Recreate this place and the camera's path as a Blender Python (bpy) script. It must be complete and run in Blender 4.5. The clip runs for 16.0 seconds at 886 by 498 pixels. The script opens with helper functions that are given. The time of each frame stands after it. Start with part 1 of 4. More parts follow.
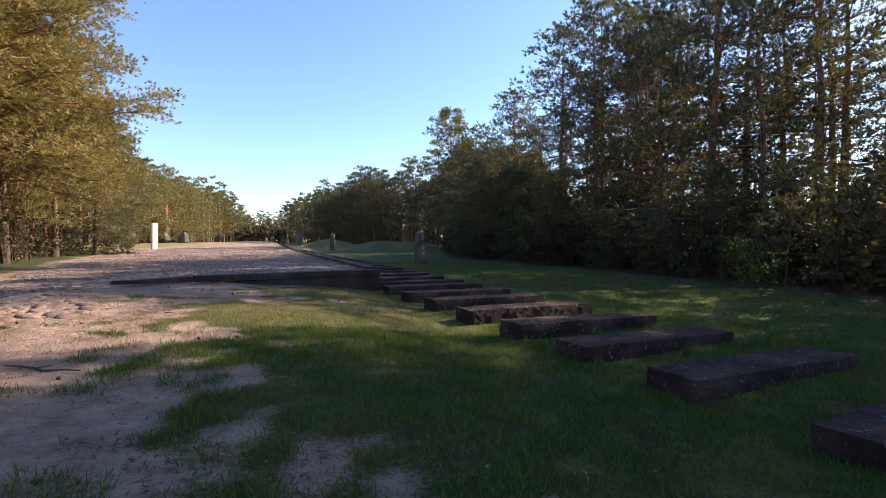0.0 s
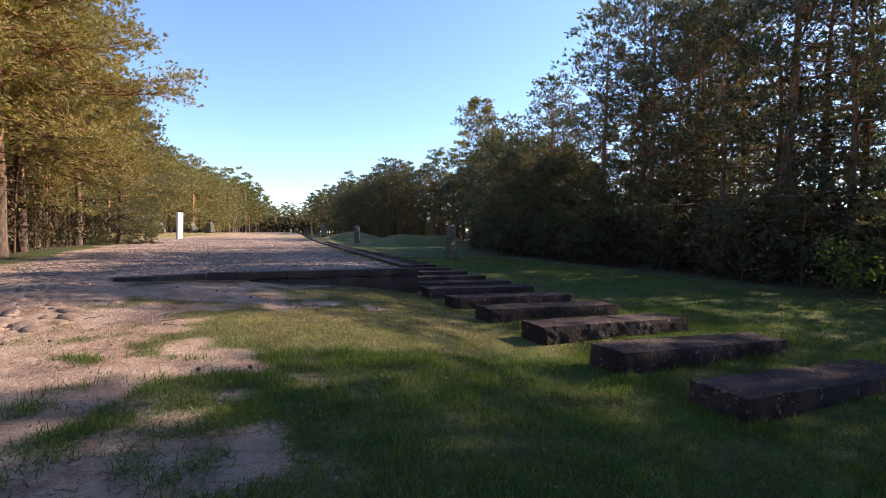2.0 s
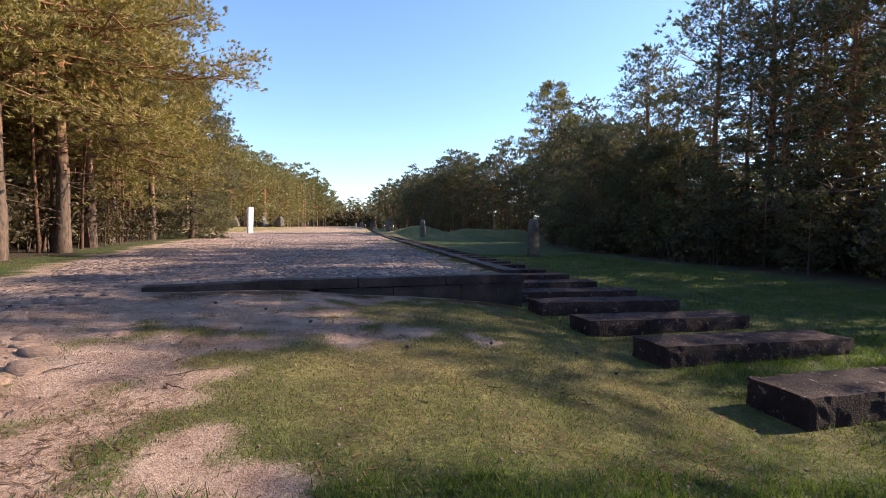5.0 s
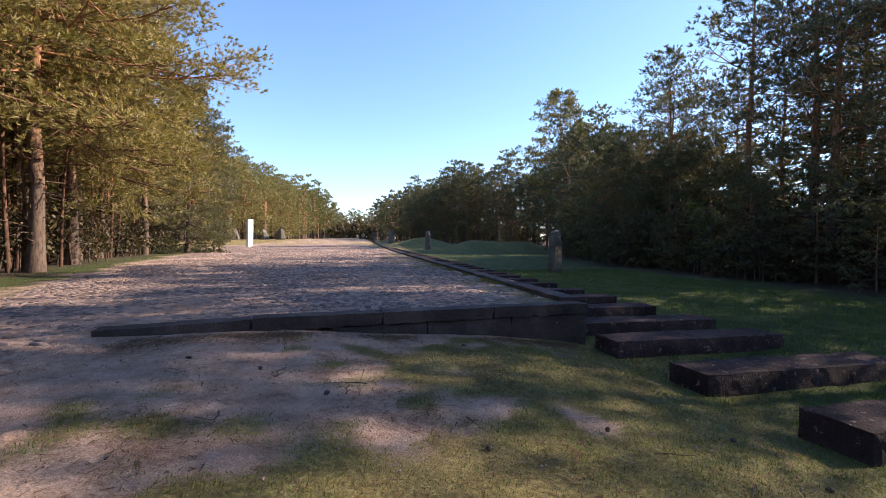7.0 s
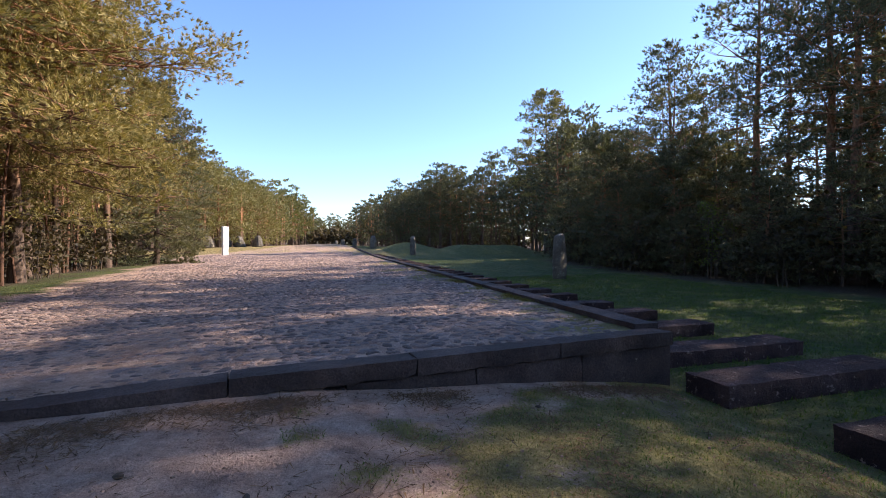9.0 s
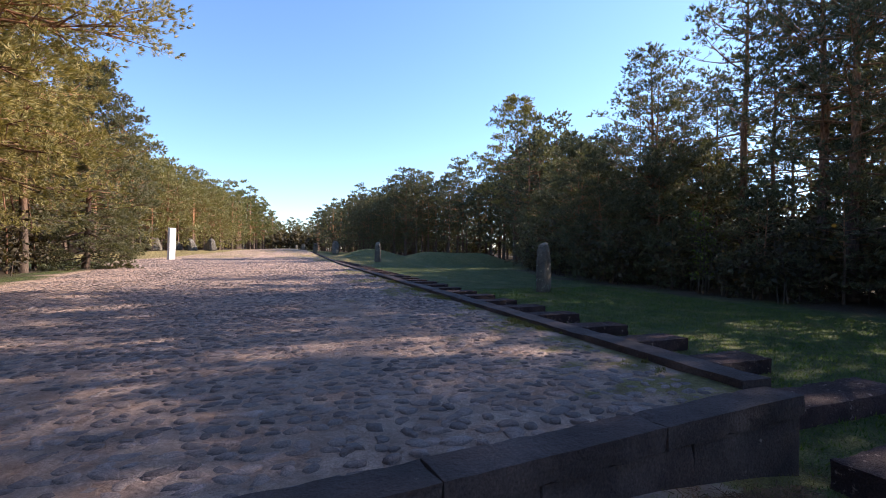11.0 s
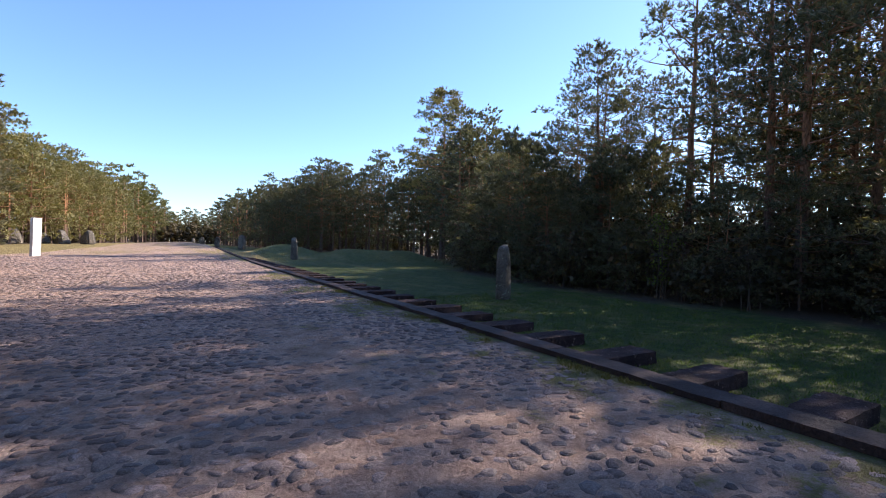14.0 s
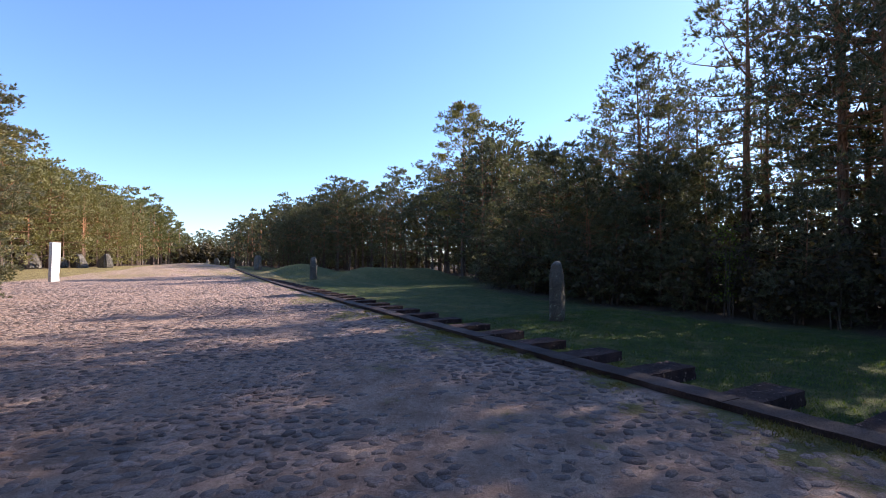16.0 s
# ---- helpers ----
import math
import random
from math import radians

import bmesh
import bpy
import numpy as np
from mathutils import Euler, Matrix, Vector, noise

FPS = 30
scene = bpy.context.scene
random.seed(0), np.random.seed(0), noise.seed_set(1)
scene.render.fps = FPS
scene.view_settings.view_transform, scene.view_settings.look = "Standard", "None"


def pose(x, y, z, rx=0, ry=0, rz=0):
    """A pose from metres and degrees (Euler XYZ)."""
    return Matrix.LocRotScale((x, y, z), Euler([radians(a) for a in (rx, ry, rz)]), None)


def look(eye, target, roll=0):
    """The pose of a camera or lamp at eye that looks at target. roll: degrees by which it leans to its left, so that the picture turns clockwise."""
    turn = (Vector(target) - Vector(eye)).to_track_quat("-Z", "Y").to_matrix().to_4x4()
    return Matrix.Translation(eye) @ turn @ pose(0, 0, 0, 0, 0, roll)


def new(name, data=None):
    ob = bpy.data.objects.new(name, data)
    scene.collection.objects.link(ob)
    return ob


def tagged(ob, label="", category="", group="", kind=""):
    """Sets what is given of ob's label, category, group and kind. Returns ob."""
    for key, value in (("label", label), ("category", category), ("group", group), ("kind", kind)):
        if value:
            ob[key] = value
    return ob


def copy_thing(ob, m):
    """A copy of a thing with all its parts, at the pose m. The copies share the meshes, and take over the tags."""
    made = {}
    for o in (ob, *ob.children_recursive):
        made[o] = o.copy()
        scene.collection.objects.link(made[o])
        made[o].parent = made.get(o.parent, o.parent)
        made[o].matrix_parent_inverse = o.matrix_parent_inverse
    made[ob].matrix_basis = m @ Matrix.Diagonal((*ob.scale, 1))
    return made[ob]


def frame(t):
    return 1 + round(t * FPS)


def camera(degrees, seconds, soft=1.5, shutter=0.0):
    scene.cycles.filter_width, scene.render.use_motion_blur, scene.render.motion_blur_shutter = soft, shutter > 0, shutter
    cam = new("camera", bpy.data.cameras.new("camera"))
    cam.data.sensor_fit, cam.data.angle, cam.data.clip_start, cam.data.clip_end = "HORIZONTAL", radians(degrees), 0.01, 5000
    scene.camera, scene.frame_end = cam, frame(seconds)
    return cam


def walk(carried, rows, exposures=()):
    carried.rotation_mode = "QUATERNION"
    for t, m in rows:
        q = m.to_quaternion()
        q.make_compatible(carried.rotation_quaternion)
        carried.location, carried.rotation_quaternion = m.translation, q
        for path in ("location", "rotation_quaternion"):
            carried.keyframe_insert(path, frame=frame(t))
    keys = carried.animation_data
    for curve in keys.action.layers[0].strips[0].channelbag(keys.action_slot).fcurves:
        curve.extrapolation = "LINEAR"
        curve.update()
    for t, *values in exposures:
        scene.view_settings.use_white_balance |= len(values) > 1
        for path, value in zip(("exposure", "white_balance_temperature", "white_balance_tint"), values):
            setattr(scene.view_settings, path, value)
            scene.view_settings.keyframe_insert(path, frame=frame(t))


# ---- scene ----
cam = camera(87.2, 16.0, soft=1.0)
# seconds, eye, then yaw to the left of +y, pitch up and lean to the left, in degrees
ROWS = [
    (0, 0.280, 0.793, 1.408, -21.83, -1.09, -0.18),
    (0.5, 0.283, 1.314, 1.398, -21.82, -1.06, 0.14),
    (1, 0.282, 1.813, 1.393, -21.45, -1.01, 0.25),
    (1.5, 0.321, 2.310, 1.429, -20.28, -1.22, 0.26),
    (2, 0.306, 2.812, 1.451, -19.17, -1.87, 0.76),
    (2.5, 0.366, 3.323, 1.423, -17.65, -2.33, 1.15),
    (3, 0.403, 3.813, 1.456, -15.57, -2.85, 1.24),
    (3.5, 0.371, 4.337, 1.488, -13.41, -2.93, 1.00),
    (4, 0.367, 4.889, 1.465, -11.14, -2.74, 1.07),
    (6.5, -0.025, 7.486, 1.517, -12.67, -2.56, -0.01),
    (7, -0.059, 8.042, 1.559, -11.61, -1.34, 0.45),
    (7.5, -0.220, 8.501, 1.586, -11.42, -0.26, -0.02),
    (8, -0.348, 8.952, 1.622, -12.02, -0.10, 0.01),
    (8.5, -0.407, 9.457, 1.679, -12.82, -0.64, -0.29),
    (9, -0.442, 10.076, 1.675, -14.15, -0.88, -0.49),
    (11.5, -0.342, 12.882, 1.733, -19.47, 0.14, 0.75),
    (12, -0.448, 13.364, 1.742, -20.17, 0.14, 0.88),
    (12.5, -0.525, 13.876, 1.767, -21.64, 0.16, 0.85),
    (13, -0.690, 14.390, 1.807, -24.32, -0.04, 0.73),
    (13.5, -0.839, 14.881, 1.832, -27.21, -0.37, 0.94),
    (14, -0.905, 15.375, 1.964, -29.62, -0.48, 1.12),
    (14.5, -1.000, 15.837, 1.959, -29.91, -0.17, 0.92),
    (15, -1.101, 16.350, 1.964, -29.14, 0.34, 0.68),
    (15.5, -1.221, 16.852, 2.005, -28.46, 0.88, 0.37),
    (16, -1.375, 17.306, 2.035, -28.36, 1.47, -0.04),
]
walk(cam, [(t, pose(x, y, z, 90 + pitch, -lean, yaw)) for t, x, y, z, yaw, pitch, lean in ROWS],
     ((0, 1.25, 6650, 15), (4, 1.25, 6550, 15), (8, 1.27, 6300, 16), (12, 1.2, 6050, 16), (16, 1.13, 5900, 17)))

# ---- sky, sun, exposure ----
SUN_AZ, SUN_EL = 88.0, 29.3          # clockwise from +y, and above the horizon, in degrees
world = bpy.data.worlds.new("world")
scene.world = world
world.use_nodes = True
wn = world.node_tree
sky = wn.nodes.new("ShaderNodeTexSky")
sky.sky_type = 'NISHITA'
sky.sun_disc = False
sky.sun_elevation = radians(SUN_EL)
sky.sun_rotation = radians(SUN_AZ)
sky.air_density, sky.dust_density, sky.ozone_density = 1.0, 0.25, 4.5
wn.nodes["Background"].inputs["Strength"].default_value = 0.13
wn.links.new(sky.outputs[0], wn.nodes["Background"].inputs["Color"])
sun = new("sun", bpy.data.lights.new("sun", 'SUN'))
sun.data.energy, sun.data.angle, sun.data.color = 5.0, radians(0.55), (1.0, 0.84, 0.64)
sd = Vector((math.sin(radians(SUN_AZ)) * math.cos(radians(SUN_EL)), math.cos(radians(SUN_AZ)) * math.cos(radians(SUN_EL)), math.sin(radians(SUN_EL))))
sun.matrix_world = look(sd * 80, (0, 0, 0))


# ---- materials ----
def material(name, rough=0.8, metal=0.0):
    m = bpy.data.materials.new(name)
    m.use_nodes = True
    b = m.node_tree.nodes["Principled BSDF"]
    b.inputs["Roughness"].default_value, b.inputs["Metallic"].default_value = rough, metal
    b.inputs["Specular IOR Level"].default_value = 0.3
    return m, m.node_tree, b


def node(nt, kind, **inputs):
    n = nt.nodes.new(kind)
    for k, v in inputs.items():
        n.inputs[k.replace("_", " ")].default_value = v
    return n


def noise_node(nt, vec, scale, detail=4.0, rough=0.55):
    n = node(nt, "ShaderNodeTexNoise", Scale=scale, Detail=detail, Roughness=rough)
    nt.links.new(vec, n.inputs["Vector"])
    return n.outputs["Fac"]


def ramp(nt, fac, stops):
    r = nt.nodes.new("ShaderNodeValToRGB")
    while len(r.color_ramp.elements) < len(stops):
        r.color_ramp.elements.new(0.5)
    for e, (p, c) in zip(r.color_ramp.elements, stops):
        e.position, e.color = p, (*c, 1)
    nt.links.new(fac, r.inputs["Fac"])
    return r.outputs["Color"]


def mix(nt, fac, a, b, blend='MIX'):
    n = nt.nodes.new("ShaderNodeMix")
    n.data_type, n.blend_type = 'RGBA', blend
    for v, i in ((fac, 0), (a, 6), (b, 7)):
        if hasattr(v, "links"):
            nt.links.new(v, n.inputs[i])
        else:
            n.inputs[i].default_value = v if i == 0 else (*v, 1)
    return n.outputs[2]


def maths(nt, op, a, b=0.0):
    n = nt.nodes.new("ShaderNodeMath")
    n.operation = op
    for v, i in ((a, 0), (b, 1)):
        if hasattr(v, "links"):
            nt.links.new(v, n.inputs[i])
        else:
            n.inputs[i].default_value = v
    return n.outputs[0]


def bump(nt, b, height, strength, distance):
    n = node(nt, "ShaderNodeBump", Strength=strength, Distance=distance)
    nt.links.new(height, n.inputs["Height"])
    nt.links.new(n.outputs[0], b.inputs["Normal"])


def coords(nt, which="Object"):
    return nt.nodes.new("ShaderNodeTexCoord").outputs[which]


def place(nt):
    return nt.nodes.new("ShaderNodeNewGeometry").outputs["Position"]


def stony(name, dark, mid, light, scale=6.0, lichen=None, lichen_at=0.62, rough=0.85, relief=0.02, vary=0.35):
    """Stone or concrete with stains, grain and, if given, patches of lichen."""
    m, nt, b = material(name, rough)
    p = place(nt)
    big = noise_node(nt, p, scale * 0.25, 5, 0.6)
    fine = noise_node(nt, p, scale * 9, 4, 0.65)
    col = ramp(nt, big, ((0.3, dark), (0.5, mid), (0.72, light)))
    col = mix(nt, 0.75, col, ramp(nt, fine, ((0.28, (0.25, 0.25, 0.25)), (0.55, (1, 1, 1)), (0.75, (1.7, 1.65, 1.6)))), 'MULTIPLY')
    info = nt.nodes.new("ShaderNodeObjectInfo").outputs["Random"]
    isle = nt.nodes.new("ShaderNodeNewGeometry").outputs["Random Per Island"]
    tone = maths(nt, 'FRACT', maths(nt, 'ADD', info, isle))
    col = mix(nt, vary, col, ramp(nt, tone, ((0.0, (0.35, 0.34, 0.36)), (0.5, (0.9, 0.85, 0.8)), (1.0, (1.5, 1.35, 1.25)))), 'MULTIPLY')
    if lichen:
        spots = noise_node(nt, p, scale * 1.7, 6, 0.7)
        col = mix(nt, ramp(nt, spots, ((lichen_at, (0, 0, 0)), (lichen_at + 0.05, (1, 1, 1)))), col, lichen)
    nt.links.new(col, b.inputs["Base Color"])
    bump(nt, b, maths(nt, 'ADD', fine, maths(nt, 'MULTIPLY', noise_node(nt, p, scale * 2.5, 5), 1.5)), 1.0, relief)
    return m


def leafy(name, a, b_col, c, through_light=0.35, rough=0.6):
    """Needles or leaves: colour varies from clump to clump, and some light passes through."""
    m, nt, b = material(name, rough)
    isle = nt.nodes.new("ShaderNodeNewGeometry").outputs["Random Per Island"]
    info = nt.nodes.new("ShaderNodeObjectInfo").outputs["Random"]
    big = noise_node(nt, place(nt), 0.35, 2)
    f = maths(nt, 'ADD', maths(nt, 'MULTIPLY', isle, 0.45), maths(nt, 'ADD', maths(nt, 'MULTIPLY', info, 0.25), maths(nt, 'MULTIPLY', big, 0.35)))
    col = ramp(nt, f, ((0.15, a), (0.5, b_col), (0.85, c)))
    nt.links.new(col, b.inputs["Base Color"])
    tr = nt.nodes.new("ShaderNodeBsdfTranslucent")
    nt.links.new(mix(nt, 1.0, col, (1.25, 1.25, 0.6), 'MULTIPLY'), tr.inputs["Color"])
    mx = nt.nodes.new("ShaderNodeMixShader")
    mx.inputs[0].default_value = through_light
    nt.links.new(b.outputs[0], mx.inputs[1])
    nt.links.new(tr.outputs[0], mx.inputs[2])
    nt.links.new(mx.outputs[0], nt.nodes["Material Output"].inputs["Surface"])
    return m


def barky(name, low, high, change_from, change_to):
    """Pine bark: grey-brown plates below, thin orange bark above."""
    m, nt, b = material(name, 0.9)
    p = coords(nt)
    sep = nt.nodes.new("ShaderNodeSeparateXYZ")
    nt.links.new(p, sep.inputs[0])
    st = node(nt, "ShaderNodeMapping")
    st.inputs["Scale"].default_value = (1, 1, 0.3)
    nt.links.new(p, st.inputs[0])
    plates = noise_node(nt, st.outputs[0], 14, 5, 0.7)
    up = node(nt, "ShaderNodeMapRange", From_Min=change_from, From_Max=change_to)
    nt.links.new(maths(nt, 'ADD', sep.outputs[2], maths(nt, 'MULTIPLY', plates, 1.5)), up.inputs[0])
    col = mix(nt, up.outputs[0], low, high)
    col = mix(nt, 0.8, col, ramp(nt, plates, ((0.35, (0.25, 0.22, 0.2)), (0.6, (1.1, 1.05, 1.0)))), 'MULTIPLY')
    nt.links.new(col, b.inputs["Base Color"])
    bump(nt, b, plates, 0.9, 0.03)
    return m


def ground_material():
    m, nt, b = material("sand_and_grass", 0.95)
    p = place(nt)
    att = nt.nodes.new("ShaderNodeAttribute")
    att.attribute_name = "cover"
    sep = nt.nodes.new("ShaderNodeSeparateColor")
    nt.links.new(att.outputs["Color"], sep.inputs[0])
    fine = noise_node(nt, p, 22, 6, 0.7)
    mid = noise_node(nt, p, 3.1, 5, 0.65)
    big = noise_node(nt, p, 0.6, 4)
    sand = ramp(nt, mid, ((0.25, (0.22, 0.145, 0.11)), (0.45, (0.43, 0.30, 0.235)), (0.62, (0.55, 0.41, 0.33)), (0.8, (0.62, 0.49, 0.41))))
    sand = mix(nt, 0.6, sand, ramp(nt, fine, ((0.25, (0.45, 0.42, 0.4)), (0.6, (1.05, 1.0, 0.98)))), 'MULTIPLY')
    grit = noise_node(nt, p, 75, 3, 0.8)
    sand = mix(nt, 0.5, sand, ramp(nt, grit, ((0.32, (0.22, 0.19, 0.17)), (0.48, (0.95, 0.95, 0.95)), (0.72, (1.45, 1.4, 1.36)))), 'MULTIPLY')
    st = node(nt, "ShaderNodeMapping")
    st.inputs["Scale"].default_value = (16, 40, 16)
    st.inputs["Rotation"].default_value = (0, 0, 0.5)
    nt.links.new(p, st.inputs[0])
    straw = noise_node(nt, st.outputs[0], 1.0, 5, 0.75)
    strewn = maths(nt, 'MULTIPLY', maths(nt, 'GREATER_THAN', straw, 0.63), maths(nt, 'GREATER_THAN', noise_node(nt, p, 1.1, 3), 0.5))
    sand = mix(nt, maths(nt, 'MULTIPLY', strewn, 0.7), sand, (0.16, 0.075, 0.035))
    sand = mix(nt, ramp(nt, big, ((0.55, (0, 0, 0)), (0.75, (0.5, 0.5, 0.5)))), sand, (0.22, 0.115, 0.065))
    turf = ramp(nt, maths(nt, 'ADD', maths(nt, 'MULTIPLY', mid, 0.5), maths(nt, 'MULTIPLY', fine, 0.5)), ((0.3, (0.018, 0.028, 0.007)), (0.5, (0.046, 0.070, 0.014)), (0.7, (0.15, 0.165, 0.042))))
    worn = ramp(nt, maths(nt, 'ADD', maths(nt, 'MULTIPLY', mid, 0.4), maths(nt, 'MULTIPLY', fine, 0.6)), ((0.3, (0.05, 0.042, 0.018)), (0.5, (0.24, 0.185, 0.07)), (0.7, (0.50, 0.40, 0.17))))
    turf = mix(nt, sep.outputs[2], turf, worn)
    litter = ramp(nt, fine, ((0.3, (0.02, 0.014, 0.010)), (0.5, (0.06, 0.042, 0.028)), (0.75, (0.15, 0.10, 0.065))))
    edge = maths(nt, 'ADD', sep.outputs[0], maths(nt, 'MULTIPLY', maths(nt, 'SUBTRACT', fine, 0.5), 1.9))
    col = mix(nt, ramp(nt, edge, ((0.38, (0, 0, 0)), (0.85, (1, 1, 1)))), sand, turf)
    col = mix(nt, sep.outputs[1], col, litter)
    nt.links.new(col, b.inputs["Base Color"])
    # ribs of a tyre track in the bare sand
    xyz = nt.nodes.new("ShaderNodeSeparateXYZ")
    nt.links.new(p, xyz.inputs[0])
    across = maths(nt, 'ADD', xyz.outputs[0], maths(nt, 'MULTIPLY', xyz.outputs[1], 0.16))
    ribs = maths(nt, 'SINE', maths(nt, 'MULTIPLY', across, 105.0))
    inside = maths(nt, 'LESS_THAN', maths(nt, 'ABSOLUTE', maths(nt, 'ADD', across, 0.05)), 0.115)
    ahead = maths(nt, 'LESS_THAN', xyz.outputs[1], 4.6)
    ribs = maths(nt, 'MULTIPLY', maths(nt, 'MULTIPLY', ribs, inside), maths(nt, 'MULTIPLY', ahead, 0.22))
    bump(nt, b, maths(nt, 'ADD', maths(nt, 'ADD', maths(nt, 'MULTIPLY', fine, 1.4), maths(nt, 'ADD', maths(nt, 'MULTIPLY', grit, 0.5), maths(nt, 'MULTIPLY', mid, 1.5))), ribs), 1.0, 0.06)
    return m


M_GROUND = ground_material()
M_CONCRETE = stony("weathered_concrete", (0.020, 0.009, 0.009), (0.044, 0.023, 0.022), (0.11, 0.062, 0.056), 6.0, (0.24, 0.17, 0.15), 0.60, 0.9, 0.03, 0.25)
M_KERB = stony("kerb_concrete", (0.022, 0.014, 0.013), (0.052, 0.034, 0.031), (0.115, 0.080, 0.070), 5.0, (0.21, 0.165, 0.14), 0.68, 0.8, 0.015, 0.25)
M_COBBLE = stony("field_stone", (0.115, 0.086, 0.078), (0.225, 0.173, 0.157), (0.37, 0.29, 0.262), 9.0, None, 0.7, 0.75, 0.018, 0.55)
M_GRANITE = stony("rough_granite", (0.085, 0.075, 0.062), (0.17, 0.15, 0.125), (0.28, 0.25, 0.21), 3.0, (0.34, 0.35, 0.25), 0.60, 0.9, 0.06, 0.2)
M_RUBBLE = stony("sandy_field_stone", (0.15, 0.10, 0.08), (0.27, 0.19, 0.15), (0.38, 0.28, 0.225), 6.0, None, 0.7, 0.9, 0.012, 0.35)
M_WHITE = stony("white_painted_stone", (0.62, 0.61, 0.59), (0.76, 0.75, 0.73), (0.82, 0.81, 0.79), 2.0, None, 0.7, 0.6, 0.004, 0.03)
# same needles, shaded then sunlit: the light is put into the colour
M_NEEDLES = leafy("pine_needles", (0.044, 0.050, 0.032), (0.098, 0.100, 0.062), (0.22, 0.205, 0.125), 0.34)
M_NEEDLES_SUNLIT = leafy("sunlit_toned_needles", (0.085, 0.082, 0.030), (0.22, 0.19, 0.068), (0.42, 0.33, 0.13), 0.28)
# paler olive copy for the far sunny wood, sunlight put into its colour
M_NEEDLES_FAR_SUNLIT = leafy("sunlit_olive_needles", (0.085, 0.095, 0.042), (0.185, 0.175, 0.078), (0.31, 0.27, 0.125), 0.3)
M_LEAVES = leafy("young_leaves", (0.05, 0.085, 0.02), (0.12, 0.17, 0.03), (0.28, 0.30, 0.05), 0.5)
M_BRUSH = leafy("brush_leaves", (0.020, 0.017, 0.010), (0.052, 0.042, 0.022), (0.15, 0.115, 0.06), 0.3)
M_GRASS = leafy("grass_blades", (0.020, 0.044, 0.008), (0.056, 0.102, 0.016), (0.16, 0.20, 0.042), 0.4)
M_DRY = leafy("dry_grass_blades", (0.06, 0.06, 0.018), (0.13, 0.12, 0.035), (0.28, 0.22, 0.09), 0.35)
M_LITTER = leafy("needle_litter", (0.05, 0.028, 0.014), (0.14, 0.075, 0.035), (0.30, 0.18, 0.09), 0.1, 0.9)
M_BARK = barky("pine_bark", (0.13, 0.095, 0.075), (0.36, 0.19, 0.10), 3.5, 7.5)
M_STEM = barky("reddish_bark", (0.11, 0.062, 0.042), (0.24, 0.125, 0.075), 1.5, 6.0)
M_TWIG = barky("grey_bark", (0.09, 0.07, 0.055), (0.14, 0.10, 0.075), 2.0, 6.0)


# ---- mesh tools ----
def mesh_of(name, verts, tris, mats, ids=None, smooth=False):
    verts, tris = np.asarray(verts, np.float32), np.asarray(tris, np.int32)
    me = bpy.data.meshes.new(name)
    n = len(tris)
    me.vertices.add(len(verts))
    me.vertices.foreach_set("co", verts.ravel())
    me.loops.add(n * 3)
    me.loops.foreach_set("vertex_index", tris.ravel())
    me.polygons.add(n)
    me.polygons.foreach_set("loop_start", np.arange(n, dtype=np.int32) * 3)
    for mt in mats:
        me.materials.append(mt)
    if ids is not None:
        me.polygons.foreach_set("material_index", np.asarray(ids, np.int32))
    me.polygons.foreach_set("use_smooth", np.full(n, smooth))
    me.update()
    me.validate()
    return me


def mesh_bm(name, bm, mat, smooth=False):
    me = bpy.data.meshes.new(name)
    bm.to_mesh(me)
    bm.free()
    me.materials.append(mat)
    for p in me.polygons:
        p.use_smooth = smooth
    return me


def child(name, data, parent, label=""):
    ob = new(name, data)
    ob.parent = parent
    return tagged(ob, label)


